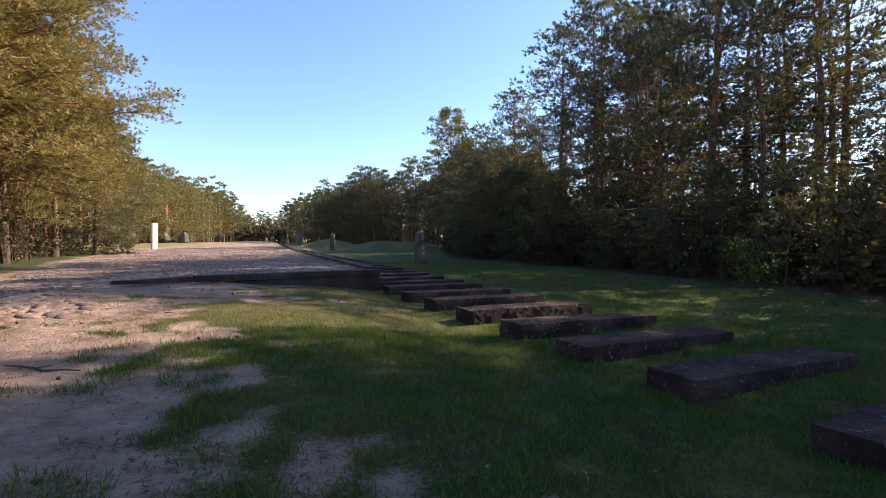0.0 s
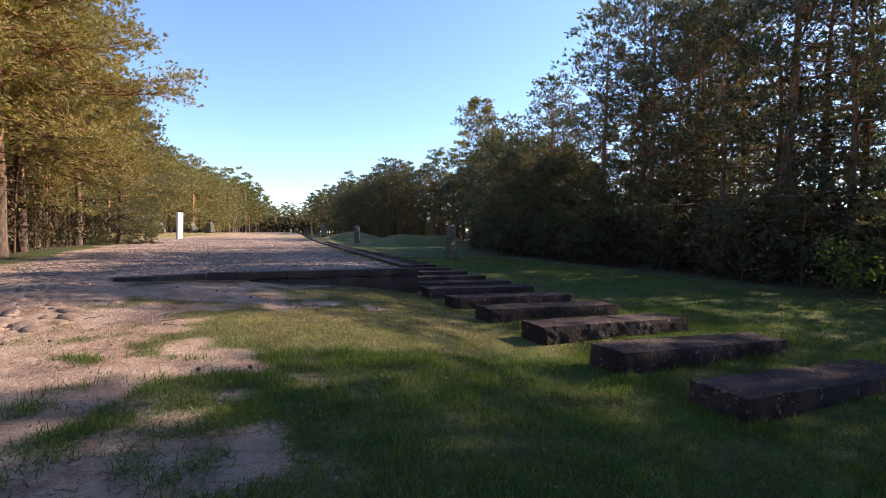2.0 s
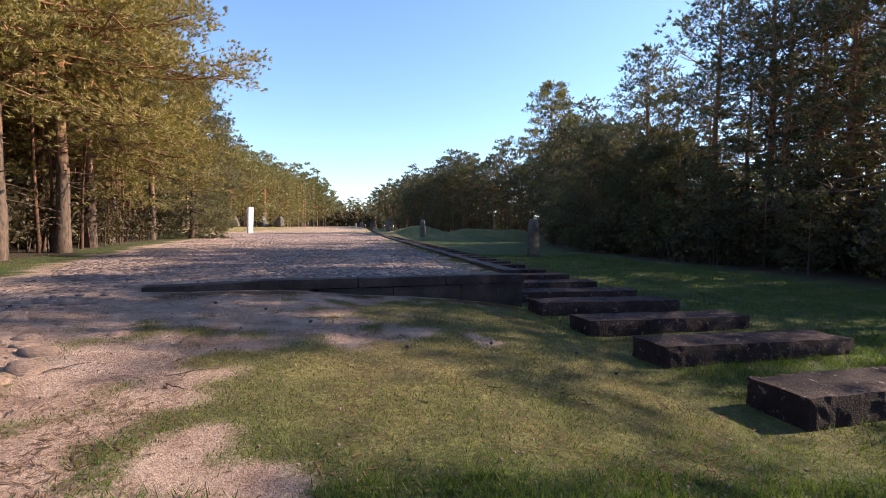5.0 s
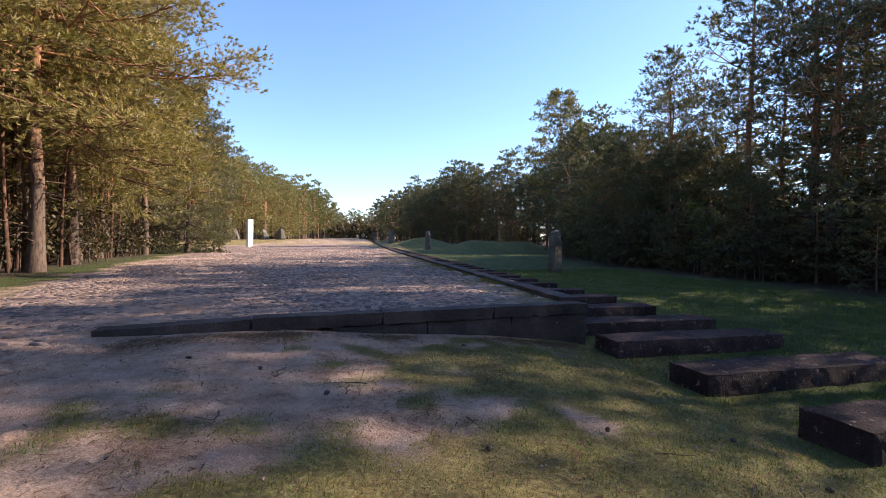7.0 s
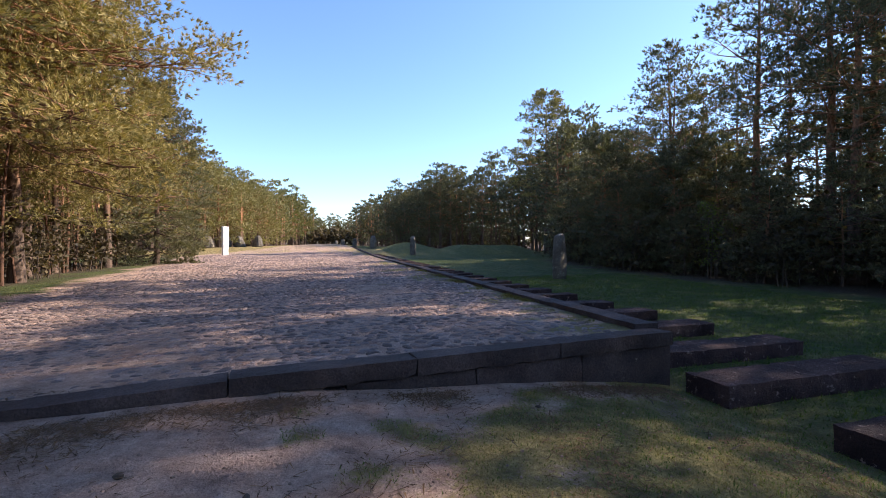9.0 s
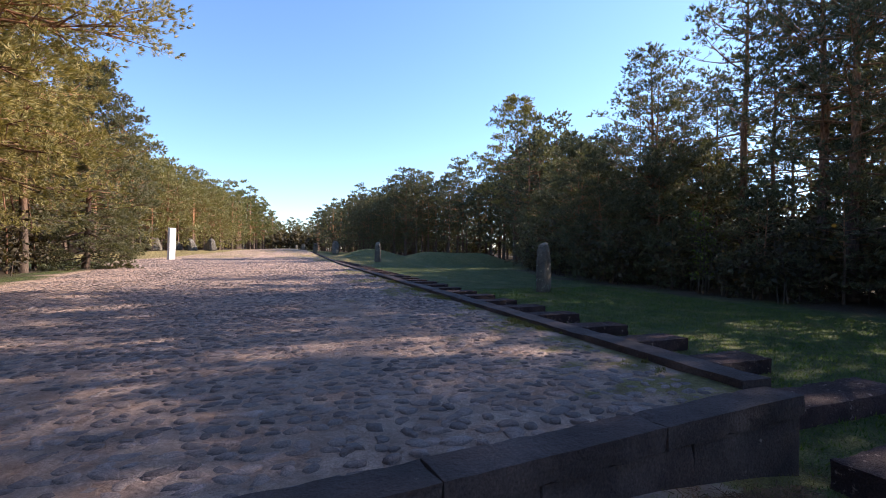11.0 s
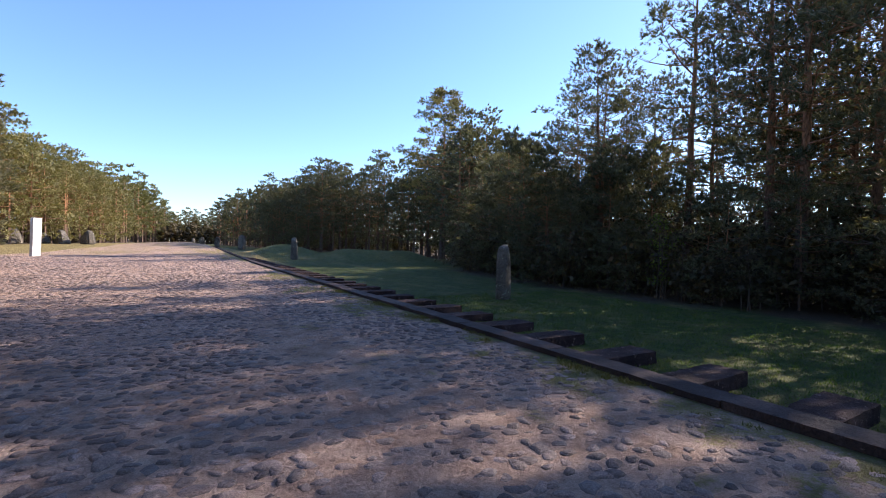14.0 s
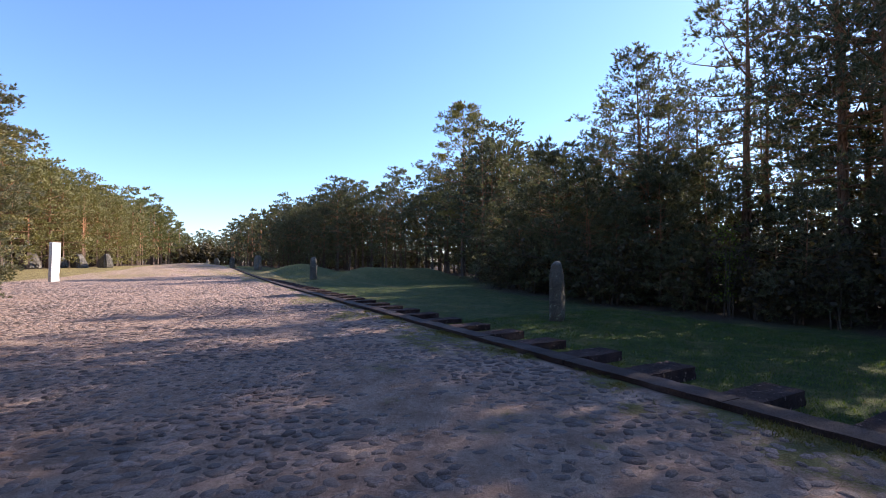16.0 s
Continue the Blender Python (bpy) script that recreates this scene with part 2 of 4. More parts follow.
class Soup:
    """Collects triangles."""

    def __init__(self):
        self.v, self.t, self.n = [], [], 0

    def add(self, v, t):
        v = np.asarray(v, float).reshape(-1, 3)
        self.v.append(v)
        self.t.append(np.asarray(t, int).reshape(-1, 3) + self.n)
        self.n += len(v)

    def tube(self, pts, radii, sides=6):
        pts = np.asarray(pts, float)
        k = len(pts)
        d = np.gradient(pts, axis=0)
        d /= np.linalg.norm(d, axis=1)[:, None] + 1e-9
        ref = np.array([0.31, 0.95, 0.0]) if abs(d[0][2]) > 0.8 else np.array([0.0, 0.0, 1.0])
        u = np.cross(d, ref)
        u /= np.linalg.norm(u, axis=1)[:, None] + 1e-9
        w = np.cross(d, u)
        a = np.arange(sides) * 2 * np.pi / sides
        ring = u[:, None] * np.cos(a)[None, :, None] + w[:, None] * np.sin(a)[None, :, None]
        v = pts[:, None] + ring * np.asarray(radii, float)[:, None, None]
        t = []
        for i in range(k - 1):
            for j in range(sides):
                p, q = i * sides + j, i * sides + (j + 1) % sides
                t += [(p, q, q + sides), (p, q + sides, p + sides)]
        self.add(v, t)

    def blades(self, c, d, length, width, count, spread, rng):
        """Fans of thin triangles: count of them at each centre c, about the direction d."""
        n = len(c)
        c = np.repeat(c, count, 0)
        d = np.repeat(d, count, 0) + rng.normal(0, spread, (n * count, 3))
        d /= np.linalg.norm(d, axis=1)[:, None] + 1e-9
        s = np.cross(d, rng.normal(0, 1, (n * count, 3)))
        s /= np.linalg.norm(s, axis=1)[:, None] + 1e-9
        ln = length * rng.uniform(0.6, 1.25, (n * count, 1))
        wd = width * rng.uniform(0.6, 1.3, (n * count, 1)) * 0.5
        v = np.stack([c - s * wd + d * ln * 0.25, c + d * ln, c + s * wd + d * ln * 0.25], 1)
        self.add(v, np.arange(n * count * 3))

    def leaves(self, c, size, rng):
        n = len(c)
        d = rng.normal(0, 1, (n, 3))
        d /= np.linalg.norm(d, axis=1)[:, None]
        s = np.cross(d, rng.normal(0, 1, (n, 3)))
        s /= np.linalg.norm(s, axis=1)[:, None] + 1e-9
        z = size * rng.uniform(0.6, 1.3, (n, 1))
        v = np.stack([c - d * z * 0.6, c + s * z * 0.36, c + d * z * 0.6, c - s * z * 0.36], 1)
        q = np.arange(n)[:, None] * 4
        self.add(v, np.concatenate([q + [0, 1, 2], q + [0, 2, 3]], 0))

    def data(self):
        return np.concatenate(self.v), np.concatenate(self.t)


# ---- lie of the land ----
def step(a, b, v):
    u = np.clip((v - a) / (b - a), 0, 1)
    return u * u * (3 - 2 * u)


FRONT_L, CORNER = (-3.0, 14.1), (3.93, 15.06)


def front_y(x):
    return FRONT_L[1] + (x - FRONT_L[0]) * (CORNER[1] - FRONT_L[1]) / (CORNER[0] - FRONT_L[0])


def deck(x, y):
    """The top of the cobbled platform."""
    far = step(45, 110, y) * 0.72
    return 0.42 + 0.012 * np.clip(x, -8, 4) + far


def land(x, y):
    x, y = np.asarray(x, float), np.asarray(y, float)
    low = 0.02 + 0.022 * (np.clip(y, 5, 15) - 7) - 0.05 * np.clip(x, -8, 9) - 0.03 * np.clip(x - 1, 0, 4) ** 2
    low = np.clip(low, -0.30 + 0.008 * np.clip(y - 10, 0, 25), 0.42)
    foot = np.interp(x, [-2.8, -1.6, -0.6, 0.4, 1.3, 2.3, 3.3, 4.0], [0.35, 0.33, 0.28, 0.19, 0.13, 0.03, -0.12, -0.26])
    bank = step(8.6, 14.3, y) * step(4.3, 3.9, x) * step(16.2, 15.6, y)
    low = low * (1 - bank) + np.clip(foot, -0.3, 0.4) * bank
    low = low + step(60, 115, y) * 0.5
    ramp_in = step(9.5, 15.5, y) * step(-2.3, -3.8, x)
    on = np.where((x < 3.72) & (y > front_y(x) + 0.30), 1.0, 0.0) * step(-4.2, -3.0, x)
    on = np.maximum(on, ramp_in)
    h = low * (1 - on) + (deck(x, y) - 0.005) * on
    for cx, cy, a, sx, sy in ((12.5, 86, 1.5, 4.5, 7), (17.5, 69, 1.75, 3.6, 5), (23, 67, 1.2, 3.2, 4.5)):
        h = h + a * np.exp(-((x - cx) / sx) ** 2 - ((y - cy) / sy) ** 2)
    return h


def wobble(x, y, s, seed=0.0):
    return np.array([noise.noise((a * s, b * s, seed)) for a, b in zip(np.ravel(x), np.ravel(y))]).reshape(np.shape(x))


def grassy(x, y, w1, w2):
    """How much turf covers the ground, 0 to 1; w1 and w2 are broad and fine noise."""
    xb = np.interp(y, [0.8, 3.2, 6.4, 9, 11, 12.5, 14, 15.5], [0.4, 0.15, -0.75, -1.6, -1.1, -0.3, 1.4, 3.0])
    g = step(-1.3, 1.5, x - xb + w1 * 2.6 + w2 * 2.4)
    g = np.where((x > 4.0), np.maximum(g, step(3.8, 4.6, x)), g)
    patch = np.exp(-((x + 0.85) / 0.45) ** 2 - ((y - 3.6) / 0.55) ** 2)
    g = np.maximum(g, np.where(y < 6, patch * 0.9 + w2 * 0.5, 0))
    edge = np.interp(y, [0, 17, 21, 29, 62, 90], [-4.5, -6.3, -7.5, -9.0, -13.5, -9.0])
    left = step(0.6, -0.9, x - edge + w1 * 1.2 + w2 * 0.6)
    g = np.maximum(g, left * np.where(y > 5, 1, 0.4))
    mid = step(58, 70, y) * (0.48 + w1 * 0.5)
    return np.clip(np.maximum(g, np.where(x < 3.4, mid, 0)), 0, 1)


def right_edge(y):
    return np.interp(y, [-40, 5, 12, 20, 33, 45, 55, 66, 82, 98, 108, 170, 300, 420], [16, 16, 17, 17, 15.5, 18, 23, 29, 31, 22, 19, 13, 9, 4])


def left_edge(y):
    return np.interp(y, [-40, 8, 20, 28, 36, 46, 52, 60, 72, 90, 112, 160, 240, 420], [-9, -9, -9.2, -10.5, -12, -13.0, -22, -25, -25, -22, -16, -10, -5, 0])


def axis(lo, hi, fine_lo, fine_hi, s, grow=1.16):
    out = list(np.arange(fine_lo, fine_hi + s / 2, s))
    for sign, end in ((1, hi), (-1, lo)):
        v, d = (out[-1], s) if sign > 0 else (out[0], s)
        add = []
        while sign * (end - v) > 0:
            d = min(d * grow, 25)
            v += sign * d
            add.append(v)
        out = out + add if sign > 0 else add[::-1] + out
    return np.array(out)


def build_ground():
    xs, ys = axis(-320, 320, -9, 15, 0.16), axis(-80, 620, 1.0, 32, 0.16)
    X, Y = np.meshgrid(xs, ys)
    w1, w2 = wobble(X, Y, 0.55), wobble(X, Y, 2.3, 7.0)
    Z = land(X, Y)
    bare = (X < 3.4) & (Y > 15.6) & (Y < 62)
    Z = Z + np.where(bare, 0.012, 0.03) * w1 + np.where(bare, 0.006, 0.012) * w2
    rub = np.exp(-((X + 3.6) / 1.5) ** 2 - ((Y - 10.3) / 1.6) ** 2)
    Z = Z + rub * 0.06 * w2
    g = grassy(X, Y, w1, w2)
    dry = np.clip(step(7.5, 10.5, Y) * step(5.5, 3.0, X) * step(-5.5, -4.5, X) * 0.5 + np.clip(wobble(X, Y, 0.8, 12.0) * 0.5, 0, 0.3) + step(56, 64, Y) * np.where(X < 8, 0.95, 0.2), 0, 1)
    lit = np.maximum(step(-1.2, 1.0, X - right_edge(Y) + w1 * 2), step(1.2, -1.0, X - left_edge(Y) - w1 * 2))
    nx, ny = len(xs), len(ys)
    i = (np.arange(ny - 1)[:, None] * nx + np.arange(nx - 1)).ravel()
    tris = np.concatenate([np.stack([i, i + 1, i + nx + 1], 1), np.stack([i, i + nx + 1, i + nx], 1)])
    me = mesh_of("ground", np.stack([X, Y, Z], 2).reshape(-1, 3), tris, [M_GROUND], smooth=True)
    col = me.color_attributes.new("cover", 'FLOAT_COLOR', 'POINT')
    data = np.stack([g, lit, dry, g * 0 + 1], 2).reshape(-1, 4).astype(np.float32)
    col.data.foreach_set("color", data.ravel())
    return tagged(new("ground", me), "sandy ground with patchy short grass and pine litter", "ground", kind="structure")


def build_grass(name, mat, label, seed, patches, dry):
    rng = np.random.default_rng(seed)
    s = Soup()
    for x0, x1, y0, y1, dens, hgt, wid in patches:
        n = int((x1 - x0) * (y1 - y0) * dens)
        x, y = rng.uniform(x0, x1, n), rng.uniform(y0, y1, n)
        w1, w2, w3 = wobble(x, y, 0.55), wobble(x, y, 2.3, 7.0), wobble(x, y, 0.8, 12.0)
        g = grassy(x, y, w1, w2)
        worn = step(7.5, 10.5, y) * step(5.5, 3.0, x) * 0.5 + np.clip(w3 * 0.5, 0, 0.3)
        share = worn if dry else 1 - worn
        keep = rng.uniform(0, 1, n) < np.clip((g - 0.2) * 1.35, 0.0, 1) ** 1.3 * (0.5 + 0.5 * np.clip(w2 * 2 + 0.6, 0, 1)) * share
        x, y, w2 = x[keep], y[keep], w2[keep]
        c = np.stack([x, y, land(x, y) - 0.005 + 0.03 * w1[keep]], 1)
        tall = (hgt * (0.7 + 0.7 * np.clip(w2 + 0.3, 0, 1)) * (1 - 0.45 * worn[keep]))[:, None]
        lean = rng.normal(0, 0.6, (len(x), 3)) * [1, 1, 0] + [0, 0, 1]
        lean /= np.linalg.norm(lean, axis=1)[:, None]
        side = rng.normal(0, 1, (len(x), 3)) * [1, 1, 0]
        side /= np.linalg.norm(side, axis=1)[:, None]
        ln = tall * rng.uniform(0.4, 1.45, (len(x), 1))
        v = np.stack([c - side * wid / 2, c + side * wid / 2, c + lean * ln], 1)
        s.add(v, np.arange(len(x) * 3))
    if dry:
        n = 9000
        x, y = 3.56 - np.abs(rng.normal(0, 0.16, n)), rng.uniform(16, 34, n)
        keep = wobble(x, y, 0.9, 4.0) + 0.5 * wobble(x, y, 4.0, 2.0) > 0.12
        c = np.stack([x[keep], y[keep], land(x[keep], y[keep]) - 0.005], 1)
        s.blades(c, np.tile([0.0, 0.0, 1.0], (len(c), 1)), 0.06, 0.01, 2, 0.5, rng)
    v, t = s.data()
    return tagged(new(name, mesh_of(name, v, t, [mat])), label, "grass", kind="stuff")


# ---- trees ----
def unit(v):
    return v / (np.linalg.norm(v) + 1e-9)


def pine_data(seed, height, crown_from, reach, limbs, tufts, tuft_len, tuft_wid, fan, sides=8, dead=8, droop=0.0, full=1.0, pad=1.0):
    """Trunk with limbs, and needles, of a Scots pine that stands at the origin."""
    rng = np.random.default_rng(seed)
    wood, green = Soup(), Soup()
    k = 11
    zz = np.linspace(-0.3, height * 0.97, k)
    bend = rng.normal(0, 0.12, (k, 2)).cumsum(0) * 0.45
    bend -= bend[0]
    trunk = np.column_stack([bend, zz])
    r0 = 0.012 * height + rng.uniform(0.0, 0.05)
    rad = r0 * (1 - 0.93 * (np.linspace(0, 1, k)) ** 1.1)
    rad[0] *= 1.35
    wood.tube(trunk if sides > 3 else trunk[::3], rad if sides > 3 else rad[::3], sides)

    def on_trunk(z):
        return np.array([np.interp(z, zz, trunk[:, 0]), np.interp(z, zz, trunk[:, 1]), z]), np.interp(z, zz, rad)
    for i in range(dead):
        z = rng.uniform(0.2, 1.0) * crown_from * height
        p, r = on_trunk(z)
        a = rng.uniform(0, 2 * np.pi)
        ln = rng.uniform(0.4, 1.5)
        d = np.array([math.cos(a), math.sin(a), rng.uniform(-0.25, 0.2)])
        wood.tube([p, p + d * ln * 0.5, p + d * ln + [0, 0, rng.uniform(-0.2, 0.15)]], [0.022, 0.014, 0.005], 4)
    per = max(2, int(tufts / limbs))
    for i in range(limbs):
        f = (i + rng.uniform(0, 0.9)) / limbs
        z = height * (crown_from + (0.985 - crown_from) * f)
        p, r = on_trunk(z)
        a = i * 2.4 + rng.uniform(-0.5, 0.5)
        shape = (0.55 + 0.75 * math.sin(math.pi * min(1, 0.22 + f * 0.72))) * (1 - 0.62 * f ** 2.2)
        ln = reach * shape * rng.uniform(0.6, 1.15)
        rise = -0.12 + 0.75 * f - droop * (1 - f) + rng.uniform(-0.15, 0.15)
        d = unit(np.array([math.cos(a), math.sin(a), rise]))
        q = [p, p + d * ln * 0.4 + [0, 0, -0.02 * ln], p + d * ln * 0.75 + [0, 0, 0.02 * ln], p + d * ln + [0, 0, 0.10 * ln]]
        rl = max(0.014, min(r * 0.5, 0.010 * ln + 0.012))
        wood.tube(q, [rl, rl * 0.7, rl * 0.42, rl * 0.15], 5 if sides > 6 else 3)
        q = np.array(q)
        # pads of needles at the ends of side twigs, with gaps between them
        pads = max(2, int(round((3.2 + 2.4 * ln / 2.0) * pad)))
        m = max(2, int(per / pads))
        for j in range(pads):
            u = 1.0 if j == 0 else 0.32 + 0.68 * rng.uniform(0, 1) ** 0.75
            base = np.array([np.interp(u, [0, 0.4, 0.75, 1], q[:, c]) for c in range(3)])
            side = unit(d * 0.55 + rng.normal(0, 0.75, 3) * [1, 1, 0.4]) if j else d
            tl = (ln * rng.uniform(0.16, 0.34) * (1.25 - 0.55 * u) + 0.12) if j else 0.1
            tip = base + side * tl + [0, 0, 0.15 * tl]
            if sides > 6:
                wood.tube([base, tip], [rl * 0.3 + 0.005, 0.004], 3)
            size = (0.13 + 0.085 * reach) * rng.uniform(0.7, 1.25) * full
            g = rng.normal(0, 1, (m, 3))
            g /= np.linalg.norm(g, axis=1)[:, None]
            g *= rng.uniform(0.25, 1, (m, 1)) ** 0.5 * size
            g = g * [1, 1, 0.42] + side * (g @ side)[:, None] * 0.5
            green.blades(tip + g, unit(side) * 0.6 + g / size * 0.8 + [0, 0, 0.55], tuft_len, tuft_wid, fan, 0.36, rng)
    return wood.data(), green.data()


def thing_tree(name, wood, green, bark, needles, label, m=Matrix(), crown="crown"):
    e = new(name)
    e.empty_display_size = 0.3
    child("trunk", mesh_of("trunk", *wood, [bark], smooth=True), e)
    child(crown, mesh_of(crown, *green, [needles]), e)
    e.matrix_basis = m
    return tagged(e, label, "tree", "woodland trees")


def shrub_data(seed, height, width, stems, leaves, leaf, bare=0.0):
    rng = np.random.default_rng(seed)
    wood, green = Soup(), Soup()
    for i in range(stems):
        a = rng.uniform(0, 2 * np.pi)
        foot = np.array([math.cos(a), math.sin(a), 0]) * rng.uniform(0, 0.2 * width)
        out = np.array([math.cos(a + 0.4), math.sin(a + 0.4), 0]) * width * rng.uniform(0.1, 0.5)
        h = height * rng.uniform(0.6, 1.0)
        pts = np.array([foot - [0, 0, 0.15], foot + out * 0.3 + [0, 0, h * 0.4], foot + out * 0.65 + [0, 0, h * 0.72], foot + out + [0, 0, h]]) + rng.normal(0, 0.04 * height * 0.3, (4, 3)) * [1, 1, 0]
        r = 0.007 * height + 0.006
        wood.tube(pts, [r, r * 0.75, r * 0.5, r * 0.15], 5)
        for j in range(9):
            u = rng.uniform(0.2, 0.98)
            b = np.array([np.interp(u, [0, 0.4, 0.72, 1], pts[:, c]) for c in range(3)])
            d = unit(rng.normal(0, 1, 3) * [1, 1, 0.4] + [0, 0, 0.45])
            ln = width * rng.uniform(0.18, 0.42)
            wood.tube([b, b + d * ln * 0.5, b + d * ln + [0, 0, 0.05]], [r * 0.4, r * 0.25, 0.003], 3)
            n = max(1, int(leaves / stems / 9))
            c = b + d * ln * rng.uniform(0.2, 1.1, (n, 1)) + rng.normal(0, 0.11 * width * 0.6, (n, 3))
            green.leaves(c, leaf, rng)
    return wood.data(), green.data()


def tile(protos, places, rng):
    """Joins copies of low-detail trees into one mesh."""
    vs, ts, ids, n = [], [], [], 0
    for x, y, sc in places:
        wood, green = protos[rng.integers(len(protos))]
        a = rng.uniform(0, 2 * np.pi)
        rot = np.array([[math.cos(a), -math.sin(a), 0], [math.sin(a), math.cos(a), 0], [0, 0, 1]])
        for k, (v, t) in enumerate((wood, green)):
            vs.append(v @ rot.T * sc + [x, y, float(land(x, y))])
            ts.append(t + n)
            ids.append(np.full(len(t), k))
            n += len(v)
    return np.concatenate(vs), np.concatenate(ts), np.concatenate(ids)


def spread(n, x_of, y0, y1, gap, rng, tries=40):
    """Places with some room round each; x_of gives the allowed stretch of x at y."""
    out = []
    for _ in range(n * tries):
        if len(out) >= n:
            break
        y = rng.uniform(y0, y1)
        a, b = x_of(y)
        x = rng.uniform(min(a, b), max(a, b))
        if all((x - p) ** 2 + (y - q) ** 2 > gap * gap for p, q in out):
            out.append((x, y))
    return out


def build_woods():
    rng = np.random.default_rng(11)
    near = [pine_data(20 + i, h, cf, rc, 44, 1900, 0.28, 0.046, 10, 7, 22, 0.0, 1.0, 0.85) for i, (h, cf, rc) in enumerate(((15.5, 0.16, 3.4), (17, 0.24, 3.2), (14, 0.12, 3.5), (16, 0.30, 3.1)))]
    lush = [pine_data(25 + i, h, cf, rc, 56, 4200, 0.22, 0.036, 11, 7, 18, 0.12) for i, (h, cf, rc) in enumerate(((15, 0.30, 3.1), (16.5, 0.42, 3.0), (14, 0.2, 2.8)))]
    young = pine_data(95, 12.5, 0.03, 3.0, 120, 14000, 0.22, 0.04, 12, 8, 0, 0.15, 0.9, 1.3)
    bushy = pine_data(96, 11.0, 0.05, 3.1, 40, 1300, 0.42, 0.09, 9, 5, 0, 0.12, 1.0)
    midd = [pine_data(40 + i, h, cf, rc, 20, 430, 0.42, 0.12, 7, 4, 4, 0.0, 1.2, 0.7) for i, (h, cf, rc) in enumerate(((15.5, 0.35, 2.7), (17, 0.5, 2.5), (14.5, 0.3, 2.8)))]
    far = [pine_data(60 + i, h, cf, rc, 11, 170, 0.75, 0.30, 5, 3, 0, 0.0, 1.5, 0.5) for i, (h, cf, rc) in enumerate(((15.5, 0.22, 2.5), (14.5, 0.10, 2.6), (16.5, 0.34, 2.4)))]
    fine = [pine_data(64 + i, h, cf, rc, 30, 760, 0.40, 0.18, 5, 3, 0, 0.0, 1.2, 0.9) for i, (h, cf, rc) in enumerate(((14.6, 0.12, 3.5), (15.4, 0.22, 3.3), (13.0, 0.06, 3.5), (15.8, 0.28, 3.2)))]

    def stand(protos, places, needles, label, low=0.85, high=1.1, capped=False):
        first = [None] * len(protos)
        for x, y in places:
            k = int(rng.integers(len(protos)))
            m = pose(x, y, float(land(x, y)), rng.normal(0, 1.2), rng.normal(0, 1.2), rng.uniform(0, 360)) @ Matrix.Scale(rng.uniform(low, high) * (float(np.interp(y, [29, 32, 35.5, 39, 48], [1.0, 0.9, 0.74, 0.66, 0.62])) if capped else 1.0), 4)
            if first[k] is None:
                first[k] = thing_tree("pine_tree", *protos[k], M_BARK, needles, label, m)
            else:
                copy_thing(first[k], m)
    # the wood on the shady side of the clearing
    # the listed pines stand out of view, added to shade the near ground
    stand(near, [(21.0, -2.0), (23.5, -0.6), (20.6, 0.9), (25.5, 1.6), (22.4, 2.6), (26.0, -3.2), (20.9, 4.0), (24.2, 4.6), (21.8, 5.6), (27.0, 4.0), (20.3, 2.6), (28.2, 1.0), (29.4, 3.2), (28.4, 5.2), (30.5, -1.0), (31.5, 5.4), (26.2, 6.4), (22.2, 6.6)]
          # stretches of y stay free so that sun patches reach the ground
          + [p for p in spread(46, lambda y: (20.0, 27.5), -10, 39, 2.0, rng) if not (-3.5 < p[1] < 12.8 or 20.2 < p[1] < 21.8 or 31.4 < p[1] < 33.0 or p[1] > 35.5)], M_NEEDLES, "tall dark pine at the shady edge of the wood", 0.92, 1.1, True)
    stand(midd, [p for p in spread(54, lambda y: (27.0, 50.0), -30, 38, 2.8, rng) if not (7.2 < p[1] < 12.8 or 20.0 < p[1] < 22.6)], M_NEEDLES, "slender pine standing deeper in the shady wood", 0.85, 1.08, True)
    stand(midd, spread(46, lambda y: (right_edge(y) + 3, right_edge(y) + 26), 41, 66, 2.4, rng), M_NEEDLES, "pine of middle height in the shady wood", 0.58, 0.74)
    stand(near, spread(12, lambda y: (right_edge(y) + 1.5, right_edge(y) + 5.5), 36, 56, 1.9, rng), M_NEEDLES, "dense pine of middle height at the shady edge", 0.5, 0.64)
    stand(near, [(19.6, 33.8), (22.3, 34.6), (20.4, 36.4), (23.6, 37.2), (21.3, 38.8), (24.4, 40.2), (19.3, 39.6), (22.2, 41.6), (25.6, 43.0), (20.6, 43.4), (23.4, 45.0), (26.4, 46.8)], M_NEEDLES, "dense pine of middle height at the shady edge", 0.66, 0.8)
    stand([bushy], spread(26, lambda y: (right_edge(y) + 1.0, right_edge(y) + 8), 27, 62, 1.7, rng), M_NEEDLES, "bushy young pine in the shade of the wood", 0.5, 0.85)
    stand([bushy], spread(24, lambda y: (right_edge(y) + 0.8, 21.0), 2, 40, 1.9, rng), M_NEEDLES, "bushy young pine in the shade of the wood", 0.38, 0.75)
    # the sunlit wood: sunlight in the outer needles' colour, shade in the deeper pines'
    stand(lush, [(-9.8, 20.0), (-9.9, 21.9), (-11.6, 23.6), (-12.3, 28.6), (-13.2, 34.2), (-13.4, 36.8), (-13.0, 41.6)] + spread(34, lambda y: (left_edge(y) - 1.5, left_edge(y) - 8), 8, 46, 1.7, rng), M_NEEDLES_SUNLIT, "tall pine with warm sunlit needles at the wood's edge", 0.85, 1.08)
    stand(midd, spread(70, lambda y: (left_edge(y) - 6, left_edge(y) - 24), 0, 58, 2.1, rng), M_NEEDLES, "slender pine deeper in the sunlit wood", 0.85, 1.05)
